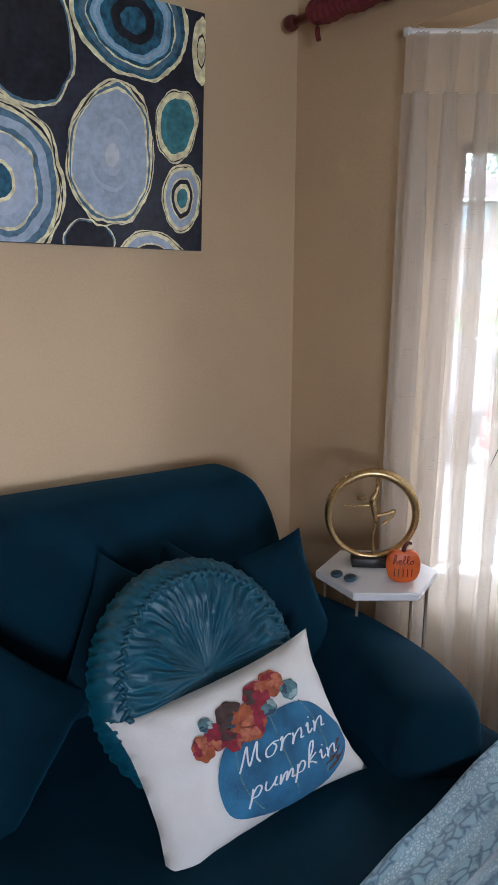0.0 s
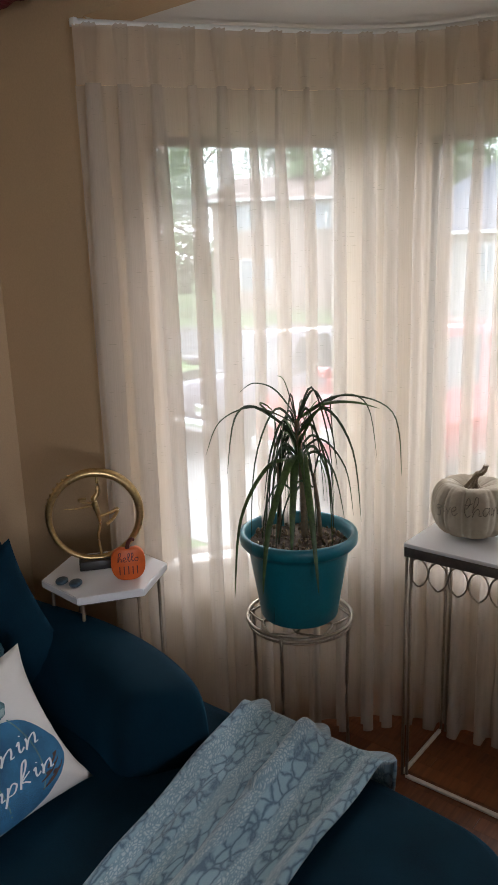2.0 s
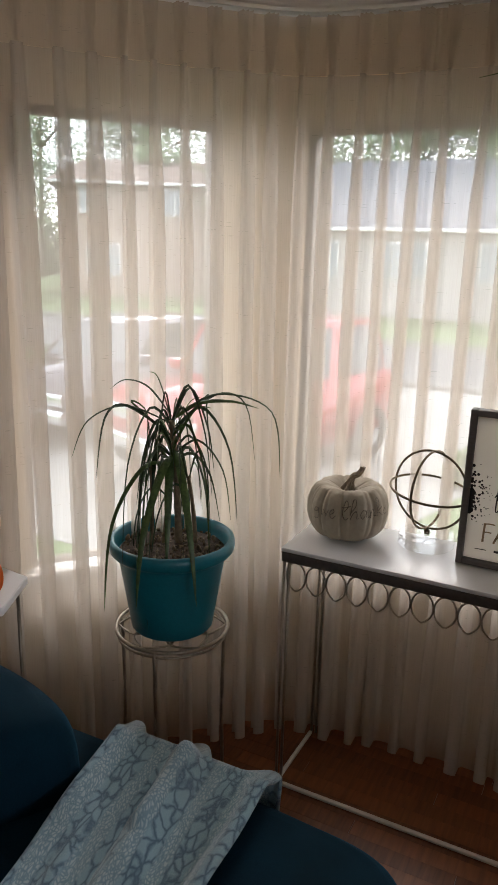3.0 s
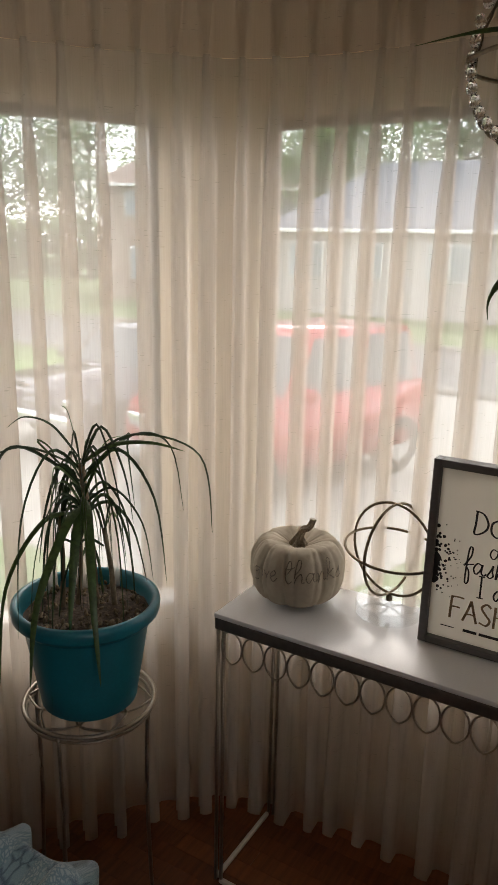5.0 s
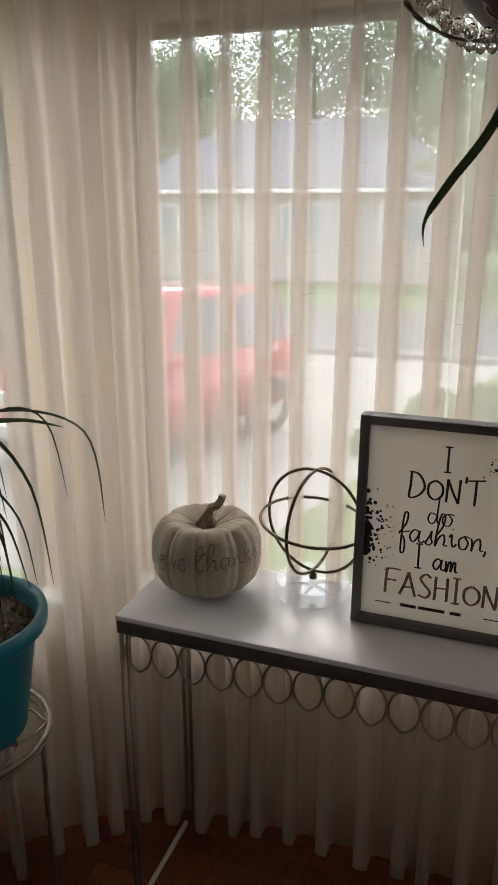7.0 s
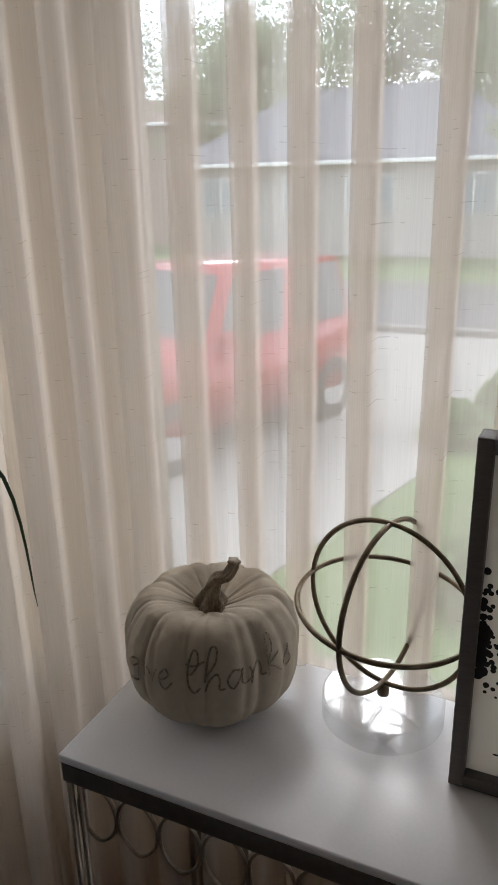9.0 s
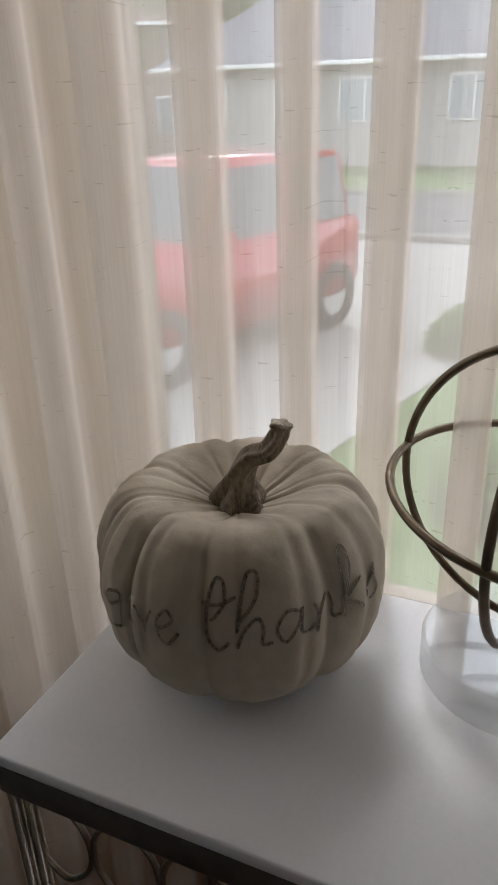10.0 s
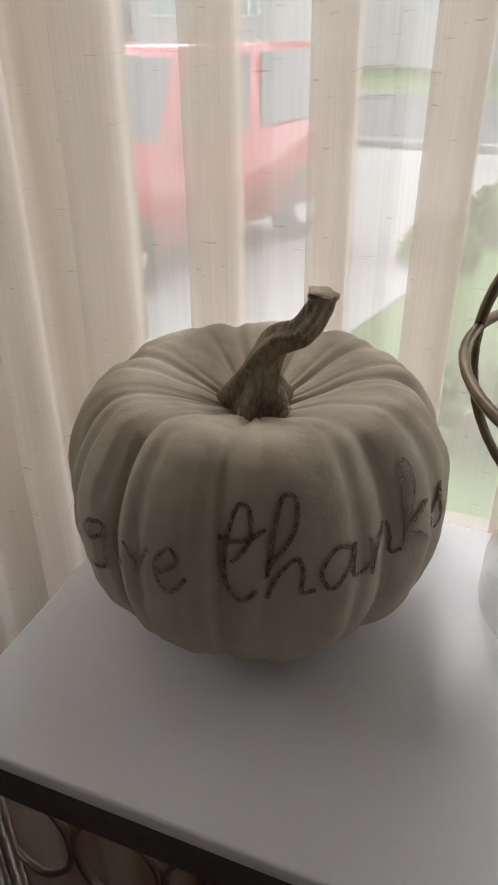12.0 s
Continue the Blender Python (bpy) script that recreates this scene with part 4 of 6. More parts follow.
    for base, a, b, c, w0, mat in ((0.60, right * 0.07 + Vector((0, 0, 0.045)), right * 0.16 + Vector((0, 0, 0.05)), right * 0.235 + Vector((0, 0, 0.03)), 0.0075, GREENLEAF),
                                   (0.60, right * 0.12 + Vector((0, 0, 0.07)), right * 0.27 + Vector((0, 0, 0.02)), right * 0.30 + Vector((0, 0, -0.17)), 0.0035, LEAF),
                                   (0.59, right * -0.12 + Vector((0, 0, 0.05)), right * -0.22 + Vector((0, 0, 0.01)), right * -0.265 + Vector((0, 0, -0.09)), 0.003, LEAF),
                                   (0.61, right * -0.06 + Vector((0, 0, 0.08)), right * -0.12 + Vector((0, 0, 0.10)), right * -0.16 + Vector((0, 0, 0.075)), 0.003, LEAF),
                                   (0.52, front * 0.06 + right * 0.02 + Vector((0, 0, -0.04)), front * 0.165 + right * 0.04 + Vector((0, 0, -0.19)), front * 0.20 + right * 0.055 + Vector((0, 0, -0.37)), 0.0115, GREENLEAF),
                                   (0.50, front * 0.06 - right * 0.03 + Vector((0, 0, -0.03)), front * 0.16 - right * 0.08 + Vector((0, 0, -0.17)), front * 0.185 - right * 0.10 + Vector((0, 0, -0.36)), 0.0115, GREENLEAF),
                                   (0.48, front * 0.05 - right * 0.08 + Vector((0, 0, 0.0)), front * 0.10 - right * 0.16 + Vector((0, 0, -0.14)), front * 0.11 - right * 0.185 + Vector((0, 0, -0.38)), 0.0065, GREENLEAF),
                                   (0.50, front * 0.05 - right * 0.01 + Vector((0, 0, -0.06)), front * 0.10 - right * 0.015 + Vector((0, 0, -0.16)), front * 0.13 - right * 0.02 + Vector((0, 0, -0.27)), 0.0115, GREENLEAF)):
        start = Vector((0, 0, base))
        line = spline([start, start + a, start + b, start + c], 7)
        bm = bmesh.new()
        prev = None
        for k, p in enumerate(line):
            tt = k / (len(line) - 1)
            tan = (line[min(k + 1, len(line) - 1)] - line[max(k - 1, 0)]).normalized()
            side = tan.cross(front * 0.5 + Vector((0, 0, 0.8))).normalized()
            w = w0 * min(1, 0.45 + tt * 2.5) * (1 - tt ** 2.5) + 0.0004
            row = (bm.verts.new(p - side * w), bm.verts.new(p + side.cross(tan) * w * 0.3), bm.verts.new(p + side * w))
            if prev:
                bm.faces.new((prev[0], prev[1], row[1], row[0]))
                bm.faces.new((prev[1], prev[2], row[2], row[1]))
            prev = row
        part("leaf", bm, mat, t)
    return t


potted_plant()

# ---- painting, curtain rod over the bay ----


def canvas_print():
    t = thing("canvas_painting", pose(1.377, 2.205, 1.672, 0, 1.9, 0), "unframed canvas of blue and teal agate slices edged in gold", "painting")
    W, H = 0.90, 0.665
    part("canvas", box(bmesh.new(), (W, 0.032, H), (0, -0.017, H / 2), 0.003), AGATE_GROUND, t, "dark navy painted canvas")
    rnd = random.Random(5)
    # centre x, z, half sizes, turn, look; measured from the canvas's lower edge and its right side
    R = W / 2
    slices = (("white", R - 0.30, 0.245, 0.132, 0.195, 8), ("night", R - 0.53, 0.50, 0.135, 0.165, 0), ("sea", R - 0.23, 0.60, 0.175, 0.15, 0), ("teal", R - 0.092, 0.35, 0.07, 0.102, 12),
              ("band", R - 0.62, 0.15, 0.19, 0.205, 0), ("ice", R - 0.073, 0.15, 0.066, 0.10, 5), ("night", R - 0.37, 0.0, 0.078, 0.075, 0), ("ice", R - 0.175, -0.035, 0.12, 0.085, 0),
              ("sea", R - 0.78, 0.36, 0.10, 0.13, 0), ("teal", R - 0.80, 0.60, 0.09, 0.09, 0), ("gold", R - 0.015, 0.56, 0.03, 0.09, 0))
    y = -0.0335
    for k, (kind, cx, cz, ax, az, tw) in enumerate(slices):
        ph = rnd.uniform(0, 6)
        rings = {"white": (("g", 1.0), ("n", 0.97), ("g", 0.955), ("s", 0.92), ("g", 0.885), ("w", 0.85), ("w2", 0.5), ("w", 0.44), ("w2", 0.28), ("p", 0.16)),
                 "night": (("g", 1.0), ("s", 0.95), ("n", 0.90)),
                 "sea": (("g", 1.0), ("d", 0.93), ("s", 0.86), ("g", 0.765), ("d", 0.735), ("i", 0.68), ("w", 0.63), ("i", 0.59), ("d", 0.54), ("n", 0.38), ("d", 0.22)),
                 "teal": (("g", 1.0), ("n", 0.96), ("g", 0.94), ("t", 0.76), ("t2", 0.5)),
                 "band": (("g", 1.0), ("n", 0.965), ("g", 0.945), ("n", 0.915), ("g", 0.90), ("s", 0.86), ("w", 0.78), ("s", 0.66), ("g", 0.59), ("w", 0.56), ("w2", 0.42), ("g", 0.26), ("d", 0.21)),
                 "ice": (("g", 1.0), ("n", 0.95), ("g", 0.93), ("w", 0.82), ("g", 0.60), ("n", 0.55), ("g", 0.42), ("t", 0.28)), "gold": (("g", 1.0), ("n", 0.5), ("g", 0.42))}[kind]
        sl = part("agate_slice", bmesh.new(), AGATE["g"], t)
        for j, (mat, s) in enumerate(rings):
            bm = bmesh.new()
            yy = y - 0.0004 * k - 0.00012 * (j + 1) - (0.0 if k else 0.006)
            vs = []
            for i in range(110):
                a = 2 * math.pi * i / 110
                wv = 1 + 0.035 * math.sin(3 * a + ph) + 0.014 * math.sin(7 * a + 2 * ph + 0.25 * j) + 0.06 * noise.noise(Vector((math.cos(a) * 2.5, math.sin(a) * 2.5, 3 * k + 0.3 * j))) + 0.022 * noise.noise(Vector((math.cos(a) * 9, math.sin(a) * 9, 3 * k + 0.7 * j)))
                lx, lz = ax * s * wv * math.cos(a), az * s * wv * math.sin(a)
                c, q = math.cos(radians(tw)), math.sin(radians(tw))
                x, z = cx + lx * c + lz * q, cz - lx * q + lz * c
                vs.append(bm.verts.new((min(max(x, -W / 2 + 0.001), W / 2 - 0.001), yy, min(max(z, 0.001), H - 0.001))))
            f = bm.faces.new(vs)
            bmesh.ops.triangulate(bm, faces=[f])
            bmesh.ops.dissolve_degenerate(bm, dist=1e-6, edges=bm.edges)
            if j == 0:
                bm.to_mesh(sl.data)
                bm.free()
            else:
                part("band", bm, AGATE[mat], sl, smooth=False)
    return t


def agate(name, c, rough=0.45, metal=0.0, var=0.2, scale=22):
    return paint(name, c, rough, metal, var=var, scale=scale, bump=0.15, bump_scale=60)


AGATE_GROUND = agate("navy_ground", (0.022, 0.026, 0.042), var=0.5, scale=14)
AGATE = {"g": agate("gold_leaf_paint", (0.80, 0.68, 0.42), 0.45, 0.0, 0.4, 34), "s": agate("steel_blue_paint", (0.085, 0.17, 0.24), var=0.5), "i": agate("ice_blue_paint", (0.22, 0.40, 0.54), var=0.25), "w": agate("pale_grey_blue_paint", (0.36, 0.43, 0.53), var=0.22, scale=9),
         "w2": agate("silver_blue_paint", (0.41, 0.47, 0.56), var=0.16, scale=12), "p": agate("pearl_paint", (0.52, 0.55, 0.58), var=0.15), "n": agate("night_paint", (0.014, 0.016, 0.024), 0.3, 0.0, 0.7, 18),
         "d": agate("deep_teal_paint", (0.02, 0.10, 0.16), var=0.7, scale=40), "t": agate("teal_paint", (0.05, 0.20, 0.23), var=0.35, scale=30), "t2": agate("sea_teal_paint", (0.04, 0.17, 0.20), var=0.4, scale=40)}
canvas_print()


def header_rod():
    t = thing("curtain_rod", pose(2.15, 0, 2.34), "dark red wooden curtain rod wound with ribbed maroon cloth", "curtain rod")
    bm = bmesh.new()
    tube(bm, [(0, 2.15, 0), (0, -1.2, 0)], 0.014, 12)
    part("rod", bm, DARKWOOD, t)
    bm = bmesh.new()
    bmesh.ops.create_uvsphere(bm, u_segments=20, v_segments=12, radius=0.024, matrix=Matrix.Translation((0, 2.155, 0)) @ Matrix.Diagonal((1, 1.2, 1, 1)))
    part("finial", bm, DARKWOOD, t, "rounded dark red finial")
    bm = bmesh.new()
    tube(bm, spline([(0, 2.03, 0), (0.0, 2.03, -0.05), (0.0, 2.022, -0.075)], 5), 0.008, 8)
    tube(bm, [(0.0, 2.03, 0.0), (0.075, 2.03, 0.0)], 0.008, 8)
    part("bracket", bm, DARKWOOD, t)
    bm = bmesh.new()
    pts = [(0, 2.07 - 0.006 * k, 0.004 * math.sin(k * 0.3)) for k in range(540)]
    tube(bm, pts, lambda k: 0.036 * (0.86 + 0.14 * abs(math.sin(k * 540 * 0.8))) * min(1, 0.5 + k * 60), 18)
    part("swag", bm, MAROON, t, "ribbed maroon cloth wound round the rod")
    return t


header_rod()

# ---- sofa with chaise ----


def sofa():
    t = thing("chaise_sofa", pose(0, 0, 0), "dark teal velvet chaise sofa with rounded back and flared arm", "sofa")
    # back with a rounded shoulder
    bm = bmesh.new()

    def back(u, v):
        a = 2 * math.pi * v
        # section in y, z
        x = 0.25 + 1.71 * (u if u < 0.6 else 0.6 + 0.4 * (1 - (1 - (u - 0.6) / 0.4) ** 1.6))
        edge = max(0.0, (x - 1.78) / 0.18)
        top = 1.012 - 0.30 * edge ** 3.2 + 0.012 * math.sin(2.2 * x)
        cz, hz = (top + 0.12) / 2, (top - 0.12) / 2
        cy, hy = 2.03, 0.155 * (1 - 0.35 * edge ** 3)
        c, s = math.cos(a), math.sin(a)
        p = Vector((x, cy + hy * math.copysign(abs(c) ** 0.45, c) - 0.10 * (1 - (cz + hz * s) / 1.03), cz + hz * math.copysign(abs(s) ** 0.5, s)))
        p.y = min(p.y, 2.195)
        return p
    rows = sheet(bm, back, 60, 40, close_v=True)
    bm.faces.new([r[-1] for r in rows])
    bm.faces.new([r[0] for r in rows][::-1])
    part("backrest", bm, VELVET, t)
    # seat and chaise deck
    bm = bmesh.new()

    def deck(sx, sy, z0, z1, cx, cy, e, crown):
        def f(u, v):
            a = 2 * math.pi * u
            c, s = math.cos(a), math.sin(a)
            prof = [(0.0, z0), (0.96, z0), (1.0, z0 + 0.03), (1.0, z1 - 0.06), (0.985, z1 - 0.025), (0.955, z1 - 0.008), (0.9, z1), (0.6, z1 + crown * 0.6), (0.3, z1 + crown), (0.0, z1 + crown)]
            k = v * (len(prof) - 1)
            i = min(int(k), len(prof) - 2)
            r = prof[i][0] + (prof[i + 1][0] - prof[i][0]) * (k - i)
            z = prof[i][1] + (prof[i + 1][1] - prof[i][1]) * (k - i)
            x = cx + sx * r * math.copysign(abs(c) ** e, c)
            y = cy + sy * r * math.copysign(abs(s) ** e, s)
            return Vector((x, y, z + (wob((x, y, 0), 5, 0.008) if z > z1 - 0.03 else 0)))
        sheet(bm, f, 96, 36, close_u=True)
        bmesh.ops.remove_doubles(bm, verts=bm.verts, dist=1e-5)
    deck(0.56, 0.80, 0.12, 0.452, 1.55, 1.15, 0.26, 0.012)
    part("chaise_seat", bm, VELVET, t)
    bm = bmesh.new()
    deck(0.5, 0.52, 0.12, 0.448, 0.70, 1.46, 0.22, 0.012)
    part("seat", bm, VELVET, t)
    # flared arm
    bm = bmesh.new()
    spine = spline([(1.84, 2.0, 0.0), (1.855, 1.75, 0.0), (1.89, 1.52, 0.0), (1.885, 1.33, 0.0), (1.85, 1.19, 0.0), (1.815, 1.115, 0.0)], 8)
    n = len(spine)

    def arm(u, v):
        u = u if u < 0.62 else 0.62 + 0.38 * math.sin(math.pi / 2 * (u - 0.62) / 0.38)
        k = u * (n - 1)
        i = min(int(k), n - 2)
        p = spine[i].lerp(spine[i + 1], k - i)
        end = max(0.0, (u - 0.62) / 0.38)
        hw = 0.125 * math.sqrt(max(0.0, 1 - end ** 5)) + 0.001
        top = 0.69 - 0.03 * u - 0.07 * end ** 7
        a = 2 * math.pi * v
        c, s = math.cos(a), math.sin(a)
        tan = (spine[min(i + 4, n - 1)] - spine[max(i - 4, 0)]).normalized()
        side = Vector((tan.y, -tan.x, 0))
        cz, hz = (top + 0.14) / 2, (top - 0.14) / 2
        return p - side * (hw * math.copysign(abs(c) ** 0.7, c)) + Vector((0, 0, cz + hz * math.copysign(abs(s) ** 0.55, s)))
    sheet(bm, arm, 90, 36, close_v=True)
    bmesh.ops.remove_doubles(bm, verts=bm.verts, dist=0.004)
    part("arm", bm, VELVET, t)
    for x, y in ((0.35, 1.1), (0.35, 1.95), (1.95, 0.5), (1.15, 0.5), (1.95, 1.85)):
        bm = bmesh.new()
        lathe(bm, [(0, 0), (0.016, 0), (0.024, 0.12), (0, 0.12)], 12)
        bmesh.ops.translate(bm, vec=(x, y, 0), verts=bm.verts)
        part("foot", bm, BLACKB, t)
    return t


sofa()


def basis(center, right, up):
    r = Vector(right).normalized()
    u = (Vector(up) - r * Vector(up).dot(r)).normalized()
    n = r.cross(u)
    m = Matrix((r, u, n)).transposed().to_4x4()
    m.translation = center
    return m


def pillow_shape(bm, w, h, d, seed=0, nu=36):
    """A stuffed square pillow: pointed corners, full middle, seam round the edge. x right, y up, z front."""
    def point(u, v, side):
        x, y = 2 * u - 1, 2 * v - 1
        full = max(0.0, (1 - x ** 4) * (1 - y ** 4)) ** 0.6
        pull = 1 - 0.12 * (1 - abs(x) ** 2.5) * abs(y)
        pully = 1 - 0.10 * (1 - abs(y) ** 2.5) * abs(x)
        px, py = w / 2 * x * pully, h / 2 * y * pull
        z = side * d / 2 * full
        z += (wob((px * 1 + seed, py, side), 9, 0.013) + wob((px + seed, py * 1.6, side), 17, 0.0035)) * full + wob((px + seed, py, side), 24, 0.006) * (1 - full) + 0.004 * math.sin(26 * math.atan2(y, x) + seed) * full * (1 - full) * 4 * (abs(x * y))
        return Vector((px, py, z))
    grids = []
    for side in (1, -1):
        g = [[bm.verts.new(point(i / nu, j / nu, side)) for i in range(nu + 1)] for j in range(nu + 1)]
        for j in range(nu):
            for i in range(nu):
                q = (g[j][i], g[j][i + 1], g[j + 1][i + 1], g[j + 1][i])
                bm.faces.new(q if side > 0 else q[::-1])
        grids.append(g)
    bmesh.ops.remove_doubles(bm, verts=bm.verts, dist=0.0012)
    return point


def velvet_pillow(center, right, up, w, h, d, label, seed):
    bm = bmesh.new()
    pillow_shape(bm, w, h, d, seed)
    ob = part("throw_pillow", bm, VELVET)
    ob.matrix_world = basis(center, right, up)
    return tagged(ob, label, "pillow", "velvet pillows on the sofa")


velvet_pillow((1.672, 1.655, 0.685), (0.8, -0.5, 0.36), (-0.25, 0.15, 0.92), 0.39, 0.41, 0.13, "dark teal velvet pillow propped against the arm", 1)
velvet_pillow((1.53, 1.72, 0.665), (0.85, 0, -0.5), (0.45, 0.3, 0.8), 0.40, 0.40, 0.13, "dark teal velvet pillow leaning on the sofa back", 2)
velvet_pillow((1.36, 1.74, 0.655), (0.85, 0, -0.5), (0.45, 0.3, 0.8), 0.40, 0.40, 0.13, "dark teal velvet pillow behind the round cushion", 3)
velvet_pillow((0.90, 1.64, 0.645), (0.72, -0.2, -0.72), (0.55, 0.35, 0.7), 0.44, 0.42, 0.16, "dark teal velvet pillow on the seat", 4)


def round_cushion():
    t = thing("round_cushion", basis((1.388, 1.50, 0.69), (0.97, 0.02, -0.1), (0.05, 0.47, 0.88)), "round teal satin cushion with gathered pleats and a braided edge", "cushion")
    R, D = 0.27, 0.165
    bm = bmesh.new()
    rnd = random.Random(2)

    def f(u, v):
        a = 2 * math.pi * u
        s = math.pi * (v - 0.5)
        c, q = math.cos(s), math.sin(s)
        r = R * c ** 0.42 if c > 1e-6 else 0.0
        z = D / 2 * math.copysign(abs(q) ** 0.75, q)
        rr = r / R
        if rr < 0.93:
            z *= 0.55 + 0.45 * min(1, rr / 0.6)
            warp = 5.0 * noise.noise(Vector((2.2 * math.cos(a), 2.2 * math.sin(a), 2.6 * rr))) + 2.2 * noise.noise(Vector((6 * math.cos(a), 6 * math.sin(a), 6 * rr + 9)))
            pleat = 1 - 2 * abs(math.sin(23 * a + 0.9 * warp)) ** 0.8 + 0.7 * noise.noise(Vector((18 * math.cos(a), 18 * math.sin(a), 7 * rr)))
            z += math.copysign(0.0095, q) * pleat * min(1, rr * 2.2) * (1 - (rr / 0.95) ** 6)
        else:
            r += 0.003 * math.sin(52 * a + 50 * z + 2 * math.sin(9 * a)) + 0.002 * math.sin(97 * a - 60 * z)
        return Vector((r * math.cos(a), r * math.sin(a), z))
    sheet(bm, f, 300, 56, close_u=True)
    bmesh.ops.remove_doubles(bm, verts=bm.verts, dist=1e-5)
    part("body", bm, SATIN, t)
    # the herringbone gather near the rim: short folds of cloth lying alternately in and out
    for side, rr, z0 in ((1, 0.228, 0.062), (-1, 0.228, -0.062)):
        bm = bmesh.new()
        for i in range(124):
            a = 2 * math.pi * i / 124 + 0.01 * math.sin(i * 2.7)
            out = 1 if i % 2 else -1
            pts = [((rr + out * q * 0.021) * math.cos(a + 0.085 * q), (rr + out * q * 0.021) * math.sin(a + 0.085 * q), z0 + side * (0.007 - 0.012 * q * q) - (side * 0.016 * q if out > 0 else 0)) for q in (-0.25, 0.1, 0.45, 0.8, 1.0)]
            tube(bm, pts, lambda k: 0.0062 * (1 - 0.55 * k), 6)
        part("braid", bm, SATIN, t)["kind"] = "stuff"
    bm = bmesh.new()
    lathe(bm, [(0, 0.05), (0.014, 0.049), (0.02, 0.04), (0.018, 0.03)], 18)
    part("button", bm, SATIN, t)
    return t


round_cushion()

BLUEPRINT = paint("blue_watercolour", (0.03, 0.14, 0.27), 0.85, var=0.55, scale=16, bump=0.3, bump_scale=500)
RUST = paint("rust_watercolour", (0.34, 0.09, 0.035), 0.85, var=0.5, scale=60, bump=0.3, bump_scale=500)
WINE = paint("wine_watercolour", (0.26, 0.02, 0.04), 0.85, var=0.5, scale=60, bump=0.3, bump_scale=500)
TEALPRINT = paint("teal_watercolour", (0.10, 0.2, 0.22), 0.85, var=0.5, scale=60, bump=0.3, bump_scale=500)
DARKPRINT = paint("umber_watercolour", (0.07, 0.04, 0.035), 0.85, var=0.5, scale=60, bump=0.3, bump_scale=500)
ROSE = paint("brick_watercolour", (0.42, 0.13, 0.07), 0.85, var=0.5, scale=80, bump=0.3, bump_scale=500)
SLATEPRINT = paint("slate_watercolour", (0.035, 0.07, 0.11), 0.85, var=0.5, scale=80, bump=0.3, bump_scale=500)
PALEPRINT = paint("pale_aqua_watercolour", (0.3, 0.42, 0.42), 0.85, var=0.4, scale=80, bump=0.3, bump_scale=500)
WHITEPRINT = paint("white_print", (0.72, 0.74, 0.76), 0.85, var=0.05)


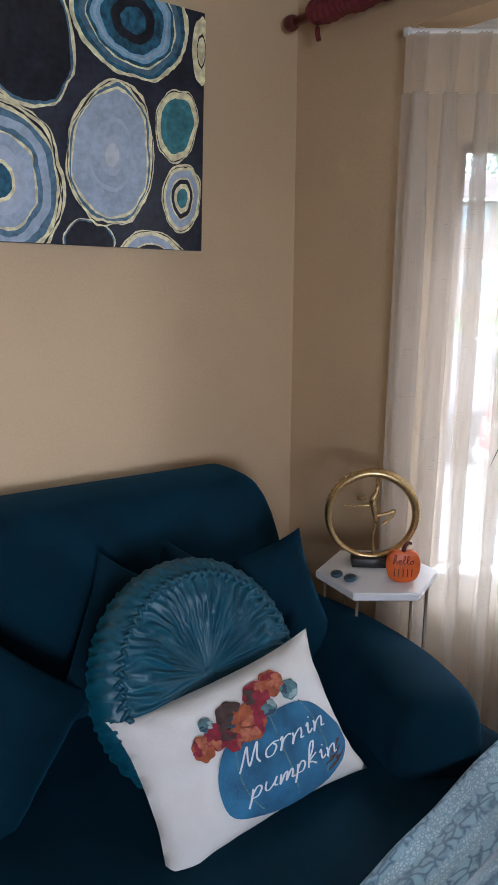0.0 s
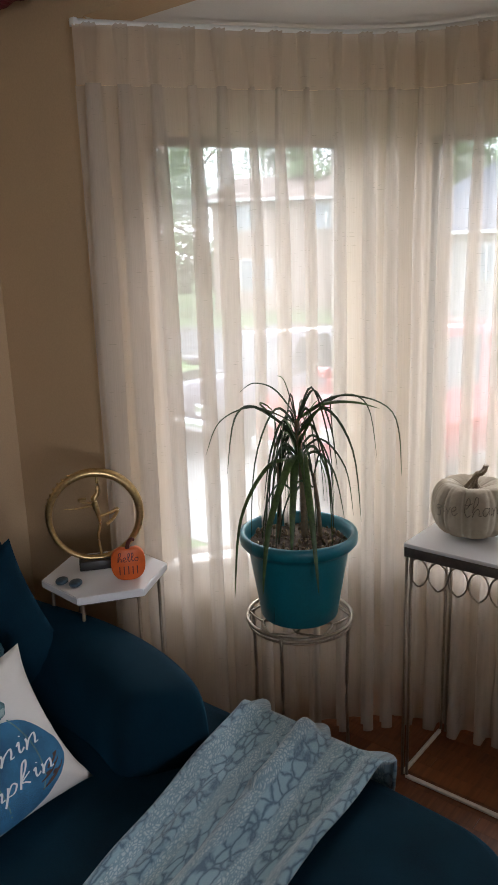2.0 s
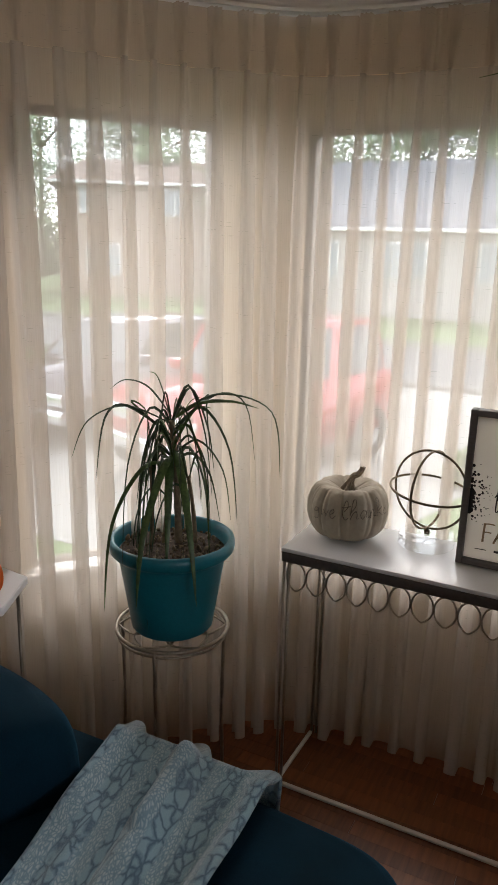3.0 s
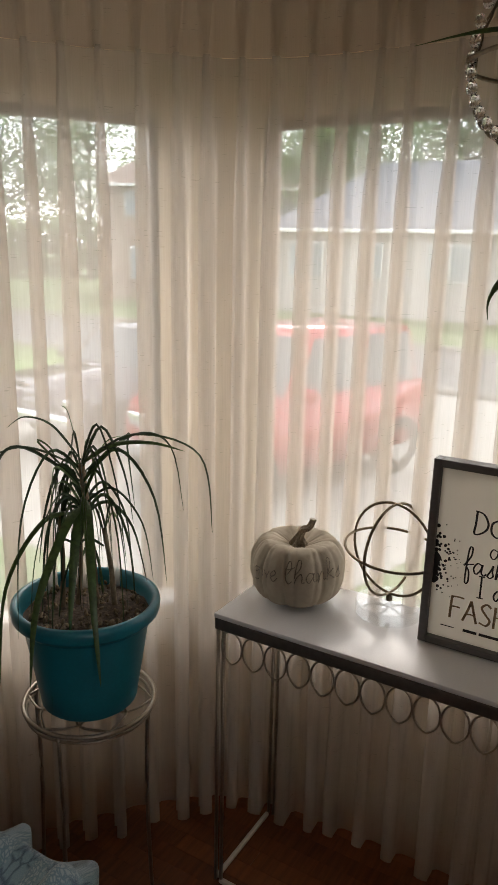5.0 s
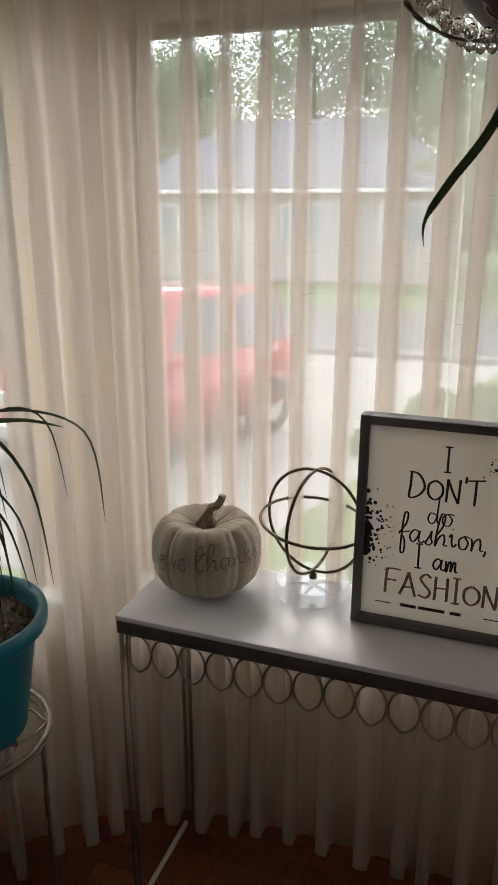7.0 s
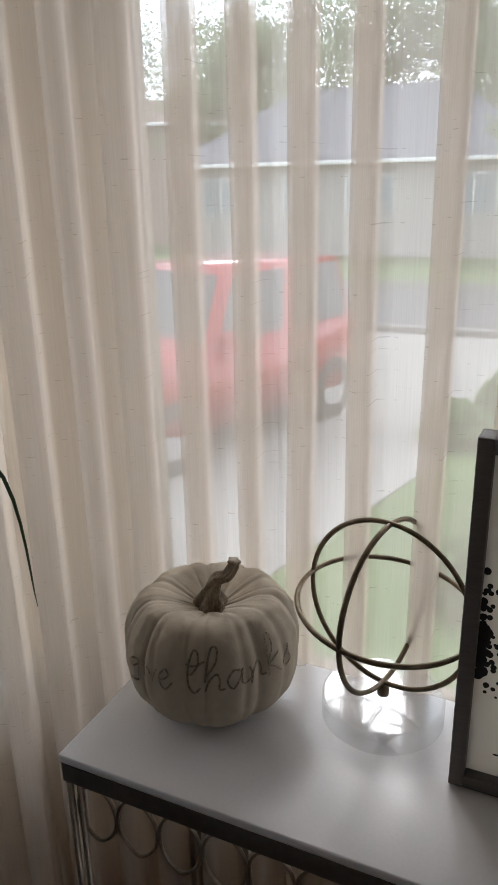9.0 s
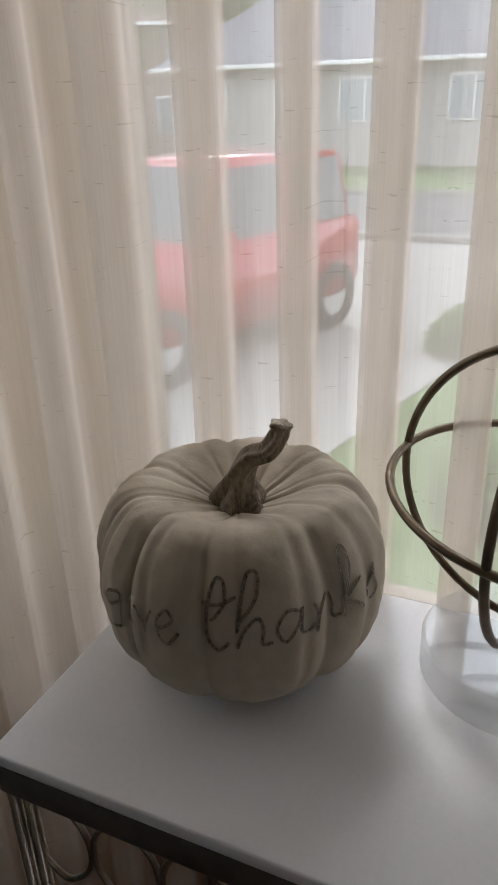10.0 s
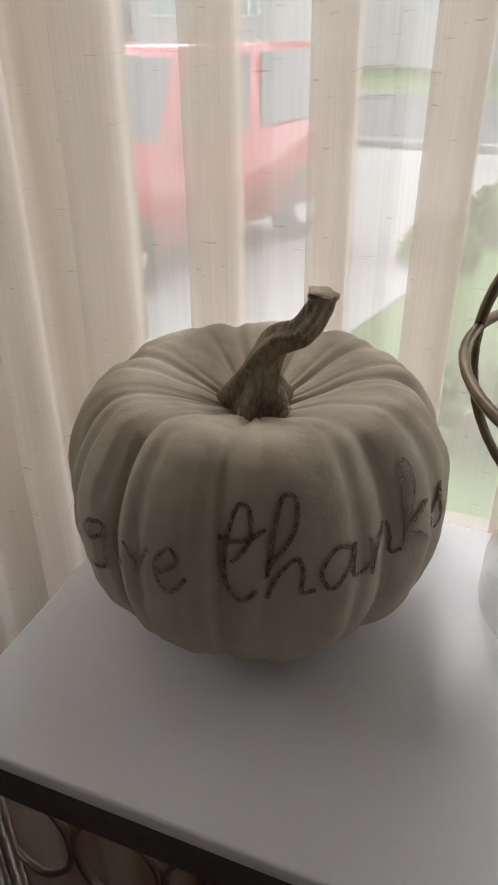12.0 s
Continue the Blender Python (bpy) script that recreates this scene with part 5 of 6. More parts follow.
def word_pillow():
    w, h, d = 0.525, 0.345, 0.14
    t = thing("lumbar_pillow", basis((1.400, 1.330, 0.592), (0.485, -0.02, 0.063), (-0.095, 0.58, 0.81)), "white lumbar pillow printed with a blue pumpkin and flowers", "pillow")
    bm = bmesh.new()
    point = pillow_shape(bm, w, h, d, 9)
    part("cover", bm, LINEN, t)

    def on(x, y, lift):
        u, v = 0.5 + x / w, 0.5 + y / h
        p = point(min(max(u, 0.0), 1), min(max(v, 0.0), 1), 1)
        return p + Vector((0, 0, lift + 0.0022))

    def blob(cx, cy, ax, ay, mat, lift, name, lobes=0, amp=0.0, seed=0):
        bm = bmesh.new()
        c = bm.verts.new(on(cx, cy, lift))
        prev = None
        for ring in range(1, 11):
            vs = []
            for i in range(48):
                a = 2 * math.pi * i / 48
                r = ring / 10 * (1 + amp * math.cos(lobes * a + seed) + amp * 0.6 * noise.noise(Vector((math.cos(a) * 2, math.sin(a) * 2, seed))))
                vs.append(bm.verts.new(on(cx + ax * r * math.cos(a), cy + ay * r * math.sin(a), lift)))
            for i in range(48):
                k = (i + 1) % 48
                if prev:
                    bm.faces.new((prev[i], vs[i], vs[k], prev[k]))
                else:
                    bm.faces.new((c, vs[i], vs[k]))
            prev = vs
        return part(name, bm, mat, t)

    blob(0.055, -0.058, 0.178, 0.108, BLUEPRINT, 0.0020, "printed_pumpkin", 5, 0.03, 1)
    for k in range(1, 6):
        bm = bmesh.new()
        x0 = 0.055 + (k - 3) * 0.043
        pts = [on(x0 + (0.015 * (k - 3)) * (1 - (2 * j / 10 - 1) ** 2), -0.045 + 0.098 * (2 * j / 10 - 1) * (1 - 0.05 * abs(k - 3)), 0.0026) for j in range(11)]
        ribbon(bm, pts, [Vector((0, 0, 1))] * 11, lambda q, dd: 0.0016)
        part("printed_rib", bm, TEALPRINT if k % 2 else BLUEPRINT, t)
    rnd = random.Random(8)
    for i, (x, y, r, m) in enumerate(((-0.115, 0.045, 0.028, RUST), (-0.075, 0.055, 0.03, WINE), (-0.03, 0.085, 0.032, DARKPRINT), (0.005, 0.052, 0.042, RUST), (0.045, 0.098, 0.034, WINE), (0.09, 0.108, 0.033, RUST),
                                      (0.128, 0.075, 0.024, TEALPRINT), (-0.09, 0.088, 0.017, TEALPRINT), (0.06, 0.06, 0.02, TEALPRINT), (-0.045, 0.028, 0.02, WINE))):
        blob(x, y, r, r, m, 0.0022 + 0.0002 * i, "printed_flower", 7, 0.05, i)
        for q in range(7):
            a, d = 2.4 * q + i, r * (0.62 if q else 0.0)
            tint = {RUST: (ROSE, WINE, RUST), WINE: (WINE, ROSE, DARKPRINT), DARKPRINT: (DARKPRINT, SLATEPRINT, DARKPRINT), TEALPRINT: (TEALPRINT, SLATEPRINT, PALEPRINT)}[m][q % 3]
            blob(x + d * math.cos(a), y + d * math.sin(a), r * rnd.uniform(0.28, 0.42), r * rnd.uniform(0.2, 0.36), tint, 0.0044 + 0.0002 * i + 0.0003 * q, "printed_petal", 3, 0.22, i + q)
    for x, y, s in ((0.175, -0.10, 0.035), (0.185, -0.085, 0.03), (0.168, -0.118, 0.03), (0.195, -0.105, 0.02)):
        bm = bmesh.new()
        ribbon(bm, [on(x - s + 2 * s * j / 6, y + 0.4 * (-s + 2 * s * j / 6), 0.0018) for j in range(7)], [Vector((0, 0, 1))] * 7, lambda q, dd: 0.005 * (1 - abs(2 * q - 1) ** 2) + 0.001)
        part("printed_leaf", bm, DARKPRINT, t)
    for text, cy, size, cx in (("Mornin", -0.034, 0.034, 0.062), ("pumpkin", -0.098, 0.030, 0.062)):
        lines, width = written(text, 0.3)
        bm = bmesh.new()
        for ln in lines:
            pts = [on(cx + (x - width / 2) * size * 1.95, cy + y * size, 0.0036) for x, y in ln]
            ribbon(bm, pts, [Vector((0, 0, 1))] * len(pts), lambda q, dd: 0.0010 + 0.0014 * abs(dd.normalized().y if dd.length else 0))
        part("lettering", bm, WHITEPRINT, t, "white brush lettering")
    bm = bmesh.new()
    box(bm, (0.03, 0.035, 0.002), (-0.14, -h / 2 - 0.012, 0.01), 0.0005)
    part("care_tag", bm, WHITEPRINT, t, "small white care tag")
    return t


word_pillow()


def throw_material():
    m, n, l, b = material("blue_snakeskin_fleece")
    tc = n.new("ShaderNodeTexCoord")
    mp = n.new("ShaderNodeMapping")
    mp.inputs[3].default_value = (0.75, 1.2, 1)
    l.new(tc.outputs["UV"], mp.inputs[0])
    vo = n.new("ShaderNodeTexVoronoi")
    vo.feature = 'DISTANCE_TO_EDGE'
    vo.inputs["Scale"].default_value = 30
    small = n.new("ShaderNodeTexVoronoi")
    small.feature = 'DISTANCE_TO_EDGE'
    small.inputs["Scale"].default_value = 120
    wn2 = n.new("ShaderNodeTexNoise")
    wn2.inputs["Scale"].default_value = 6
    warp = n.new("ShaderNodeTexNoise")
    warp.inputs["Scale"].default_value, warp.inputs["Detail"].default_value = 22, 3
    l.new(mp.outputs[0], warp.inputs[0])
    bend = n.new("ShaderNodeMix")
    bend.data_type, bend.blend_type = 'RGBA', 'LINEAR_LIGHT'
    bend.inputs[0].default_value = 0.018
    l.new(mp.outputs[0], bend.inputs[6])
    l.new(warp.outputs["Color"], bend.inputs[7])
    for x in (vo, small):
        l.new(bend.outputs[2], x.inputs[0])
    l.new(mp.outputs[0], wn2.inputs[0])
    wave = n.new("ShaderNodeTexWave")
    wave.inputs["Scale"].default_value, wave.inputs["Distortion"].default_value = 2.6, 3.0
    wave.bands_direction = 'Y'
    l.new(mp.outputs[0], wave.inputs[0])
    sel = n.new("ShaderNodeMapRange")
    sel.inputs[1].default_value, sel.inputs[2].default_value = 0.52, 0.8
    l.new(wave.outputs["Fac"], sel.inputs[0])
    e1 = n.new("ShaderNodeMapRange")
    e1.inputs[1].default_value, e1.inputs[2].default_value = 0.02, 0.16
    l.new(vo.outputs["Distance"], e1.inputs[0])
    e2 = n.new("ShaderNodeMapRange")
    e2.inputs[1].default_value, e2.inputs[2].default_value = 0.05, 0.25
    l.new(small.outputs["Distance"], e2.inputs[0])
    big = n.new("ShaderNodeMix")
    big.data_type = 'RGBA'
    big.inputs[6].default_value, big.inputs[7].default_value = (0.08, 0.17, 0.25, 1), (0.29, 0.47, 0.57, 1)
    l.new(e1.outputs[0], big.inputs[0])
    fine = n.new("ShaderNodeMix")
    fine.data_type = 'RGBA'
    fine.inputs[6].default_value, fine.inputs[7].default_value = (0.21, 0.36, 0.45, 1), (0.50, 0.63, 0.69, 1)
    l.new(e2.outputs[0], fine.inputs[0])
    mix = n.new("ShaderNodeMix")
    mix.data_type = 'RGBA'
    l.new(sel.outputs[0], mix.inputs[0])
    l.new(big.outputs[2], mix.inputs[6])
    l.new(fine.outputs[2], mix.inputs[7])
    tone = n.new("ShaderNodeMix")
    tone.data_type, tone.blend_type = 'RGBA', 'MULTIPLY'
    tone.inputs[0].default_value = 0.5
    l.new(mix.outputs[2], tone.inputs[6])
    l.new(wn2.outputs[0], tone.inputs[7])
    l.new(tone.outputs[2], b.inputs["Base Color"])
    b.inputs["Roughness"].default_value = 0.9
    b.inputs["Sheen Weight"].default_value = 0.5
    fz = n.new("ShaderNodeTexNoise")
    fz.inputs["Scale"].default_value = 500
    l.new(mp.outputs[0], fz.inputs[0])
    bp = n.new("ShaderNodeBump")
    bp.inputs["Strength"].default_value, bp.inputs["Distance"].default_value = 0.5, 0.004
    l.new(fz.outputs[0], bp.inputs["Height"])
    l.new(bp.outputs[0], b.inputs["Normal"])
    return m


def throw_blanket():
    bm = bmesh.new()
    uv = bm.loops.layers.uv.new("UVMap")
    nu, nv = 110, 60
    L = 1.55

    def pos(u, v):
        s = u * L          # from the far side hanging over the chaise edge, across the seat
        y_hi, y_lo = 1.12 - 0.20 * max(0, s - 0.2), 0.725 - 0.06 * s - 0.10 * max(0, s - 0.8)
        y = y_lo + (y_hi - y_lo) * v
        fold = 0.020 * math.sin(v * 13 + 1.5 * s + 1.2 * math.sin(2.3 * s)) + 0.007 * math.sin(v * 27 - 2.2 * s + 1) + wob((s * 3, v * 4, 0), 1.3, 0.022)
        hang = 0.20
        if s < hang:
            x, z = 2.125 + 0.012 * math.sin(v * 15), 0.448 - (hang - s)
            x += fold * 0.8 + 0.012
            z = z + 0.012
        else:
            k = s - hang
            r = min(1.0, k / 0.06)
            x = 2.137 - k - 0.01 * (1 - r)
            z = max(0.476, 0.468 + 0.016 * r + fold * r)
        if 0.02 < s - hang < 0.3 and 0.45 < v < 0.6:
            z += 0.02 * math.sin((v - 0.45) / 0.15 * math.pi)
        return Vector((x, y, z + 0.0))
    g = [[bm.verts.new(pos(i / nu, j / nv)) for i in range(nu + 1)] for j in range(nv + 1)]
    for j in range(nv):
        for i in range(nu):
            f = bm.faces.new((g[j][i], g[j][i + 1], g[j + 1][i + 1], g[j + 1][i]))
            for lp, (a, c) in zip(f.loops, ((i, j), (i + 1, j), (i + 1, j + 1), (i, j + 1))):
                lp[uv].uv = (a / nu * L, c / nv * 0.5)
    ob = part("throw_blanket", bm, throw_material())
    sol = ob.modifiers.new("thickness", 'SOLIDIFY')
    sol.thickness, sol.offset = 0.008, 0
    return tagged(ob, "soft blue snakeskin-patterned fleece throw laid across the chaise", "blanket")


throw_blanket()

# ---- corner side table and what stands on it ----
HEXC = Vector((2.05, 1.585, 0))


def hex_table():
    t = thing("side_table", pose(HEXC.x, HEXC.y, 0, 0, 0, 25), "small hexagonal white-topped side table on thin metal legs", "side table")
    R, z = 0.178, 0.755
    bm = bmesh.new()
    prism(bm, [(R * math.cos(math.pi / 3 * i), R * math.sin(math.pi / 3 * i)) for i in range(6)], z - 0.022, z)
    bmesh.ops.bevel(bm, geom=list(bm.edges), offset=0.0025, segments=2, affect='EDGES')
    part("tabletop", bm, TABLETOP, t, "white hexagonal top", smooth=False)
    bm = bmesh.new()
    tube(bm, [(0.15 * math.cos(math.pi / 3 * i), 0.15 * math.sin(math.pi / 3 * i), z - 0.028) for i in range(6)], 0.006, 6, closed=True)
    part("rim", bm, STEEL, t)
    for i in range(6):
        a = math.pi / 3 * i
        bm = bmesh.new()
        tube(bm, [(0.15 * math.cos(a), 0.15 * math.sin(a), 0), (0.15 * math.cos(a), 0.15 * math.sin(a), z - 0.024)], 0.005, 8)
        part("leg", bm, STEEL, t)
    return t


hex_table()
TOP = 0.7555


def ring_sculpture():
    t = thing("ring_sculpture", pose(HEXC.x + 0.015, HEXC.y + 0.045, TOP, 0, 0, -38), "antique gold ring sculpture on a black block base", "sculpture")
    part("base", box(bmesh.new(), (0.11, 0.06, 0.028), (0.0, 0, 0.014), 0.003), BLACKB, t, "black block base")
    bm = bmesh.new()
    pts = [(0.128 * math.cos(2 * math.pi * k / 64), 0, 0.155 + 0.128 * math.sin(2 * math.pi * k / 64)) for k in range(64)]
    rad = lambda k: 0.0075 + 0.006 * abs(math.sin(math.pi * k + 0.9)) ** 2
    tube(bm, pts, rad, 10, closed=True, up=Vector((0, 1, 0)), flat=1.3)
    part("ring", bm, GOLD, t)
    rnd = random.Random(4)
    for k in range(9):
        a = radians(118 + 8 * k)
        bm = bmesh.new()
        p = Vector((0.130 * math.cos(a), 0, 0.155 + 0.130 * math.sin(a)))
        q = p + Vector((-0.006, rnd.uniform(-0.012, 0.012), 0.012))
        tube(bm, spline([p, (p + q) / 2 + Vector((0, 0.004, 0)), q], 3), lambda s: 0.009 * (1 - 0.7 * s), 7)
        part("leaf", bm, GOLD, t)
    bm = bmesh.new()
    tube(bm, spline([(0.012, 0, 0.275), (0.012, 0, 0.225), (0.0, 0.0, 0.20), (0.008, 0, 0.165), (0.012, 0, 0.13), (0.004, 0, 0.085), (0.01, 0, 0.035)], 6), lambda s: 0.0045 + 0.0055 * math.sin(math.pi * min(1, s * 1.4)) ** 2, 8)
    tube(bm, spline([(0.006, 0, 0.19), (-0.03, 0.006, 0.195), (-0.042, 0.004, 0.205), (-0.02, 0, 0.207)], 5), 0.004, 7)
    tube(bm, spline([(0.0, 0, 0.185), (-0.05, 0.0, 0.18), (-0.085, 0.0, 0.182)], 5), lambda s: 0.004 * (1 - 0.7 * s), 7)
    tube(bm, spline([(0.01, 0, 0.15), (0.045, 0, 0.16), (0.066, 0, 0.168), (0.05, 0, 0.14), (0.03, 0, 0.125)], 5), 0.0048, 7)
    part("form", bm, GOLD, t, "slender flowing gold form inside the ring")
    return t


ring_sculpture()


def orange_pumpkin():
    t = thing("pumpkin_cutout", pose(HEXC.x + 0.005, HEXC.y - 0.095, TOP, 0, 0, -40), "orange painted wooden pumpkin cutout with dark lettering", "decoration")
    bm = bmesh.new()
    out = []
    for i in range(40):
        a = 2 * math.pi * i / 40
        c, s = math.cos(a), math.sin(a)
        out.append((0.047 * math.copysign(abs(c) ** 0.7, c) * (1 - 0.10 * max(0, -s)), 0.048 + 0.048 * math.copysign(abs(s) ** 0.75, s) - (0.006 * math.exp(-(c / 0.25) ** 2) if s > 0 else 0)))
    prism(bm, out, -0.011, 0.011)
    bmesh.ops.transform(bm, matrix=pose(0, 0, 0, 90, 0, 0), verts=bm.verts)
    bmesh.ops.bevel(bm, geom=[e for e in bm.edges if e.calc_face_angle(0) > 1.0], offset=0.002, segments=1, affect='EDGES')
    part("body", bm, ORANGE, t)
    bm = bmesh.new()
    tube(bm, spline([(0.0, 0, 0.088), (0.003, 0, 0.105), (0.012, 0, 0.116), (0.02, 0.002, 0.112)], 5), lambda s: 0.007 - 0.003 * s, 8)
    part("stem", bm, DARKWOOD, t, "dark wooden stem")
    lines, width = written("hello")
    bm = bmesh.new()
    for ln in lines:
        pts = [Vector(((x - width / 2) * 0.022, -0.0117, 0.055 + y * 0.016)) for x, y in ln]
        ribbon(bm, pts, [Vector((0, -1, 0))] * len(pts), lambda k, d: 0.0011)
    part("lettering", bm, DARKWOOD, t, smooth=False)
    for k in range(5):
        part("writing_bar", box(bmesh.new(), (0.003, 0.0008, 0.024), (-0.024 + 0.012 * k, -0.0114, 0.03)), DARKWOOD, t, smooth=False)
    return t


orange_pumpkin()
for dx, dy, r in ((-0.125, 0.035, 0.021), (-0.112, -0.008, 0.022)):
    bm = bmesh.new()
    superq(bm, r, r * 0.8, 0.008, 0.8, 1.0, 24, 12)
    ob = part("stone", bm, SLATE)
    ob.matrix_world = pose(HEXC.x + dx, HEXC.y + dy, TOP + 0.008, 0, 0, 30)
    tagged(ob, "flat polished blue-grey stone on the side table", "stone", "stones on the side table")

# ---- hanging planter in the bay ----


def hanging_planter():
    c = Vector((2.67, 0.27, 1.80))
    t = thing("hanging_planter", pose(*c), "hanging basket of dark twisted cords and crystal beads", "hanging planter")
    for i in range(10):
        a = 2 * math.pi * i / 10 + 0.25
        d = Vector((math.cos(a), math.sin(a), 0))
        pts = spline([Vector((0, 0, 0)) + d * 0.02, d * 0.10 + Vector((0, 0, 0.012)), d * 0.165 + Vector((0, 0, 0.06)), d * 0.185 + Vector((0, 0, 0.14)), d * 0.15 + Vector((0, 0, 0.25)), d * 0.02 + Vector((0, 0, 0.36))], 8)
        if i % 2 == 0:
            bm = bmesh.new()
            for ph in (0, math.pi):
                tw = []
                for k, p in enumerate(pts):
                    q = ph + k * 1.3
                    tw.append(p + Vector((-d.y, d.x, 0)) * 0.003 * math.cos(q) + d * 0.003 * math.sin(q))
                tube(bm, tw, 0.0022, 6)
            part("cord", bm, BRONZE, t)
        else:
            for k in range(2, len(pts) - 1, 2):
                bm = bmesh.new()
                bmesh.ops.create_icosphere(bm, subdivisions=2, radius=0.0095, matrix=Matrix.Translation(pts[k]) @ Matrix.Diagonal((1, 1, 1.25, 1)))
                part("bead", bm, CRYSTAL, t, smooth=False)
    bm = bmesh.new()
    tube(bm, [(0.186 * math.cos(2 * math.pi * k / 48), 0.186 * math.sin(2 * math.pi * k / 48), 0.14) for k in range(48)], 0.004, 8, closed=True)
    part("hoop", bm, BRONZE, t)
    bm = bmesh.new()
    tube(bm, [(0, 0, 0.35), (0, 0, 0.446)], 0.0035, 8)
    part("hook", bm, BRONZE, t)
    bm = bmesh.new()
    lathe(bm, [(0, 0.012), (0.05, 0.014), (0.085, 0.05), (0.1, 0.12), (0.1, 0.135), (0.092, 0.135), (0.09, 0.12), (0, 0.115)], 28)
    part("inner_pot", bm, BLACKB, t, "small dark pot")
    rnd = random.Random(21)
    leaves = [((0.02, -0.04, 0.12), (0.03, -0.03, 0.05), (0.02, 0.03, -0.10), (0.015, 0.085, -0.18), (0.012, 0.118, -0.235), (0.01, 0.118, -0.275)),
              ((0, 0, 0.12), (-0.06, 0.05, 0.17), (-0.13, 0.12, 0.17), (-0.19, 0.22, 0.145))]
    for i in range(9):
        a = rnd.uniform(2.6, 5.6)
        r = rnd.uniform(0.15, 0.28)
        d = Vector((math.cos(a), math.sin(a), 0))
        leaves.append(((0, 0, 0.12), d * r * 0.4 + Vector((0, 0, 0.2)), d * r * 0.8 + Vector((0, 0, 0.17)), d * r + Vector((0, 0, rnd.uniform(-0.05, 0.12)))))
    for k, lf in enumerate(leaves):
        line = spline(lf, 6)
        bm = bmesh.new()
        prev = None
        for i, p in enumerate(line):
            s = i / (len(line) - 1)
            tan = (line[min(i + 1, len(line) - 1)] - line[max(i - 1, 0)]).normalized()
            side = tan.cross(Vector((-0.75, -0.1, 0.35))).normalized()
            w = (0.0068 if k == 0 else 0.005) * math.sin(math.pi * min(1, s * 0.92 + 0.08)) ** 0.8 * (1 if s < 0.75 else max(0.08, (1 - s) * 3)) + 0.0006
            row = (bm.verts.new(p - side * w), bm.verts.new(p + tan.cross(side) * w * 0.3), bm.verts.new(p + side * w))
            if prev:
                bm.faces.new((prev[0], prev[1], row[1], row[0]))
                bm.faces.new((prev[1], prev[2], row[2], row[1]))
            prev = row
        part("leaf", bm, GREENLEAF, t)
    return t


hanging_planter()

# ---- outside: ground, road, houses, vehicles, trees ----
GZ = -1.0
GRASS = paint("lawn_grass", (0.075, 0.125, 0.035), 0.9, var=0.5, scale=0.6, bump=1.0, bump_scale=30)
ASPHALT = paint("asphalt", (0.07, 0.072, 0.078), 0.85, var=0.25, scale=0.8, bump=0.6, bump_scale=60)
CONCRETE = paint("concrete_drive", (0.225, 0.215, 0.20), 0.85, var=0.18, scale=0.7, bump=0.4, bump_scale=40)
BRICKB = paint("brown_brick", (0.30, 0.22, 0.18), 0.85, var=0.3, scale=3, bump=0.5, bump_scale=18)
SIDING = paint("taupe_siding", (0.36, 0.34, 0.33), 0.8, var=0.12, scale=1.2, bump=0.4, bump_scale=12, stretch=(0.2, 0.2, 4))
ROOFG = paint("grey_shingles", (0.13, 0.14, 0.165), 0.9, var=0.3, scale=2.5, bump=0.8, bump_scale=14)
ROOFB = paint("brown_shingles", (0.17, 0.12, 0.10), 0.9, var=0.3, scale=2.5, bump=0.8, bump_scale=14)
REDPAINT = paint("red_car_paint", (0.33, 0.010, 0.015), 0.3, var=0.08, scale=2, bump=0.0, coat=0.8)
DARKPAINT = paint("dark_plum_car_paint", (0.045, 0.03, 0.04), 0.22, var=0.1, scale=2, bump=0.0, coat=0.9)
CARGLASS = paint("car_glass", (0.03, 0.035, 0.04), 0.05, var=0.1, scale=2, bump=0.0, spec=1.0)
RUBBER = paint("tyre_rubber", (0.02, 0.02, 0.02), 0.8, var=0.2)
CHROME = paint("bright_alloy", (0.65, 0.65, 0.66), 0.2, metal=0.9, var=0.1)
BARK = paint("tree_bark", (0.09, 0.07, 0.05), 0.9, var=0.4, scale=6, bump=1.0, bump_scale=22)
FOLIAGE = paint("tree_leaves", (0.105, 0.17, 0.05), 0.6, var=0.6, scale=1.6, bump=0.2)

tagged(part("ground", prism(bmesh.new(), [(-900, -900), (900, -900), (900, 900), (-900, 900)], GZ - 0.3, GZ), GRASS, smooth=False), "green front lawn", "", "", "structure")
tagged(part("road", prism(bmesh.new(), [(15.0, -200), (21.0, -200), (21.0, 200), (15.0, 200)], GZ - 0.02, GZ + 0.006), ASPHALT, smooth=False), "grey asphalt street", "", "", "structure")
tagged(part("pavement", prism(bmesh.new(), [(5.6, 2.3), (8.2, 1.7), (15.0, 0.4), (15.0, 8.6), (5.6, 8.6)], GZ - 0.02, GZ + 0.012), CONCRETE, smooth=False), "pale concrete driveway", "", "", "structure")
for x in (14.85, 21.0):
    tagged(part("kerb", box(bmesh.new(), (0.15, 400, 0.14), (x + 0.075, 0, GZ + 0.06), 0.02), CONCRETE), "concrete kerb", "", "", "structure")


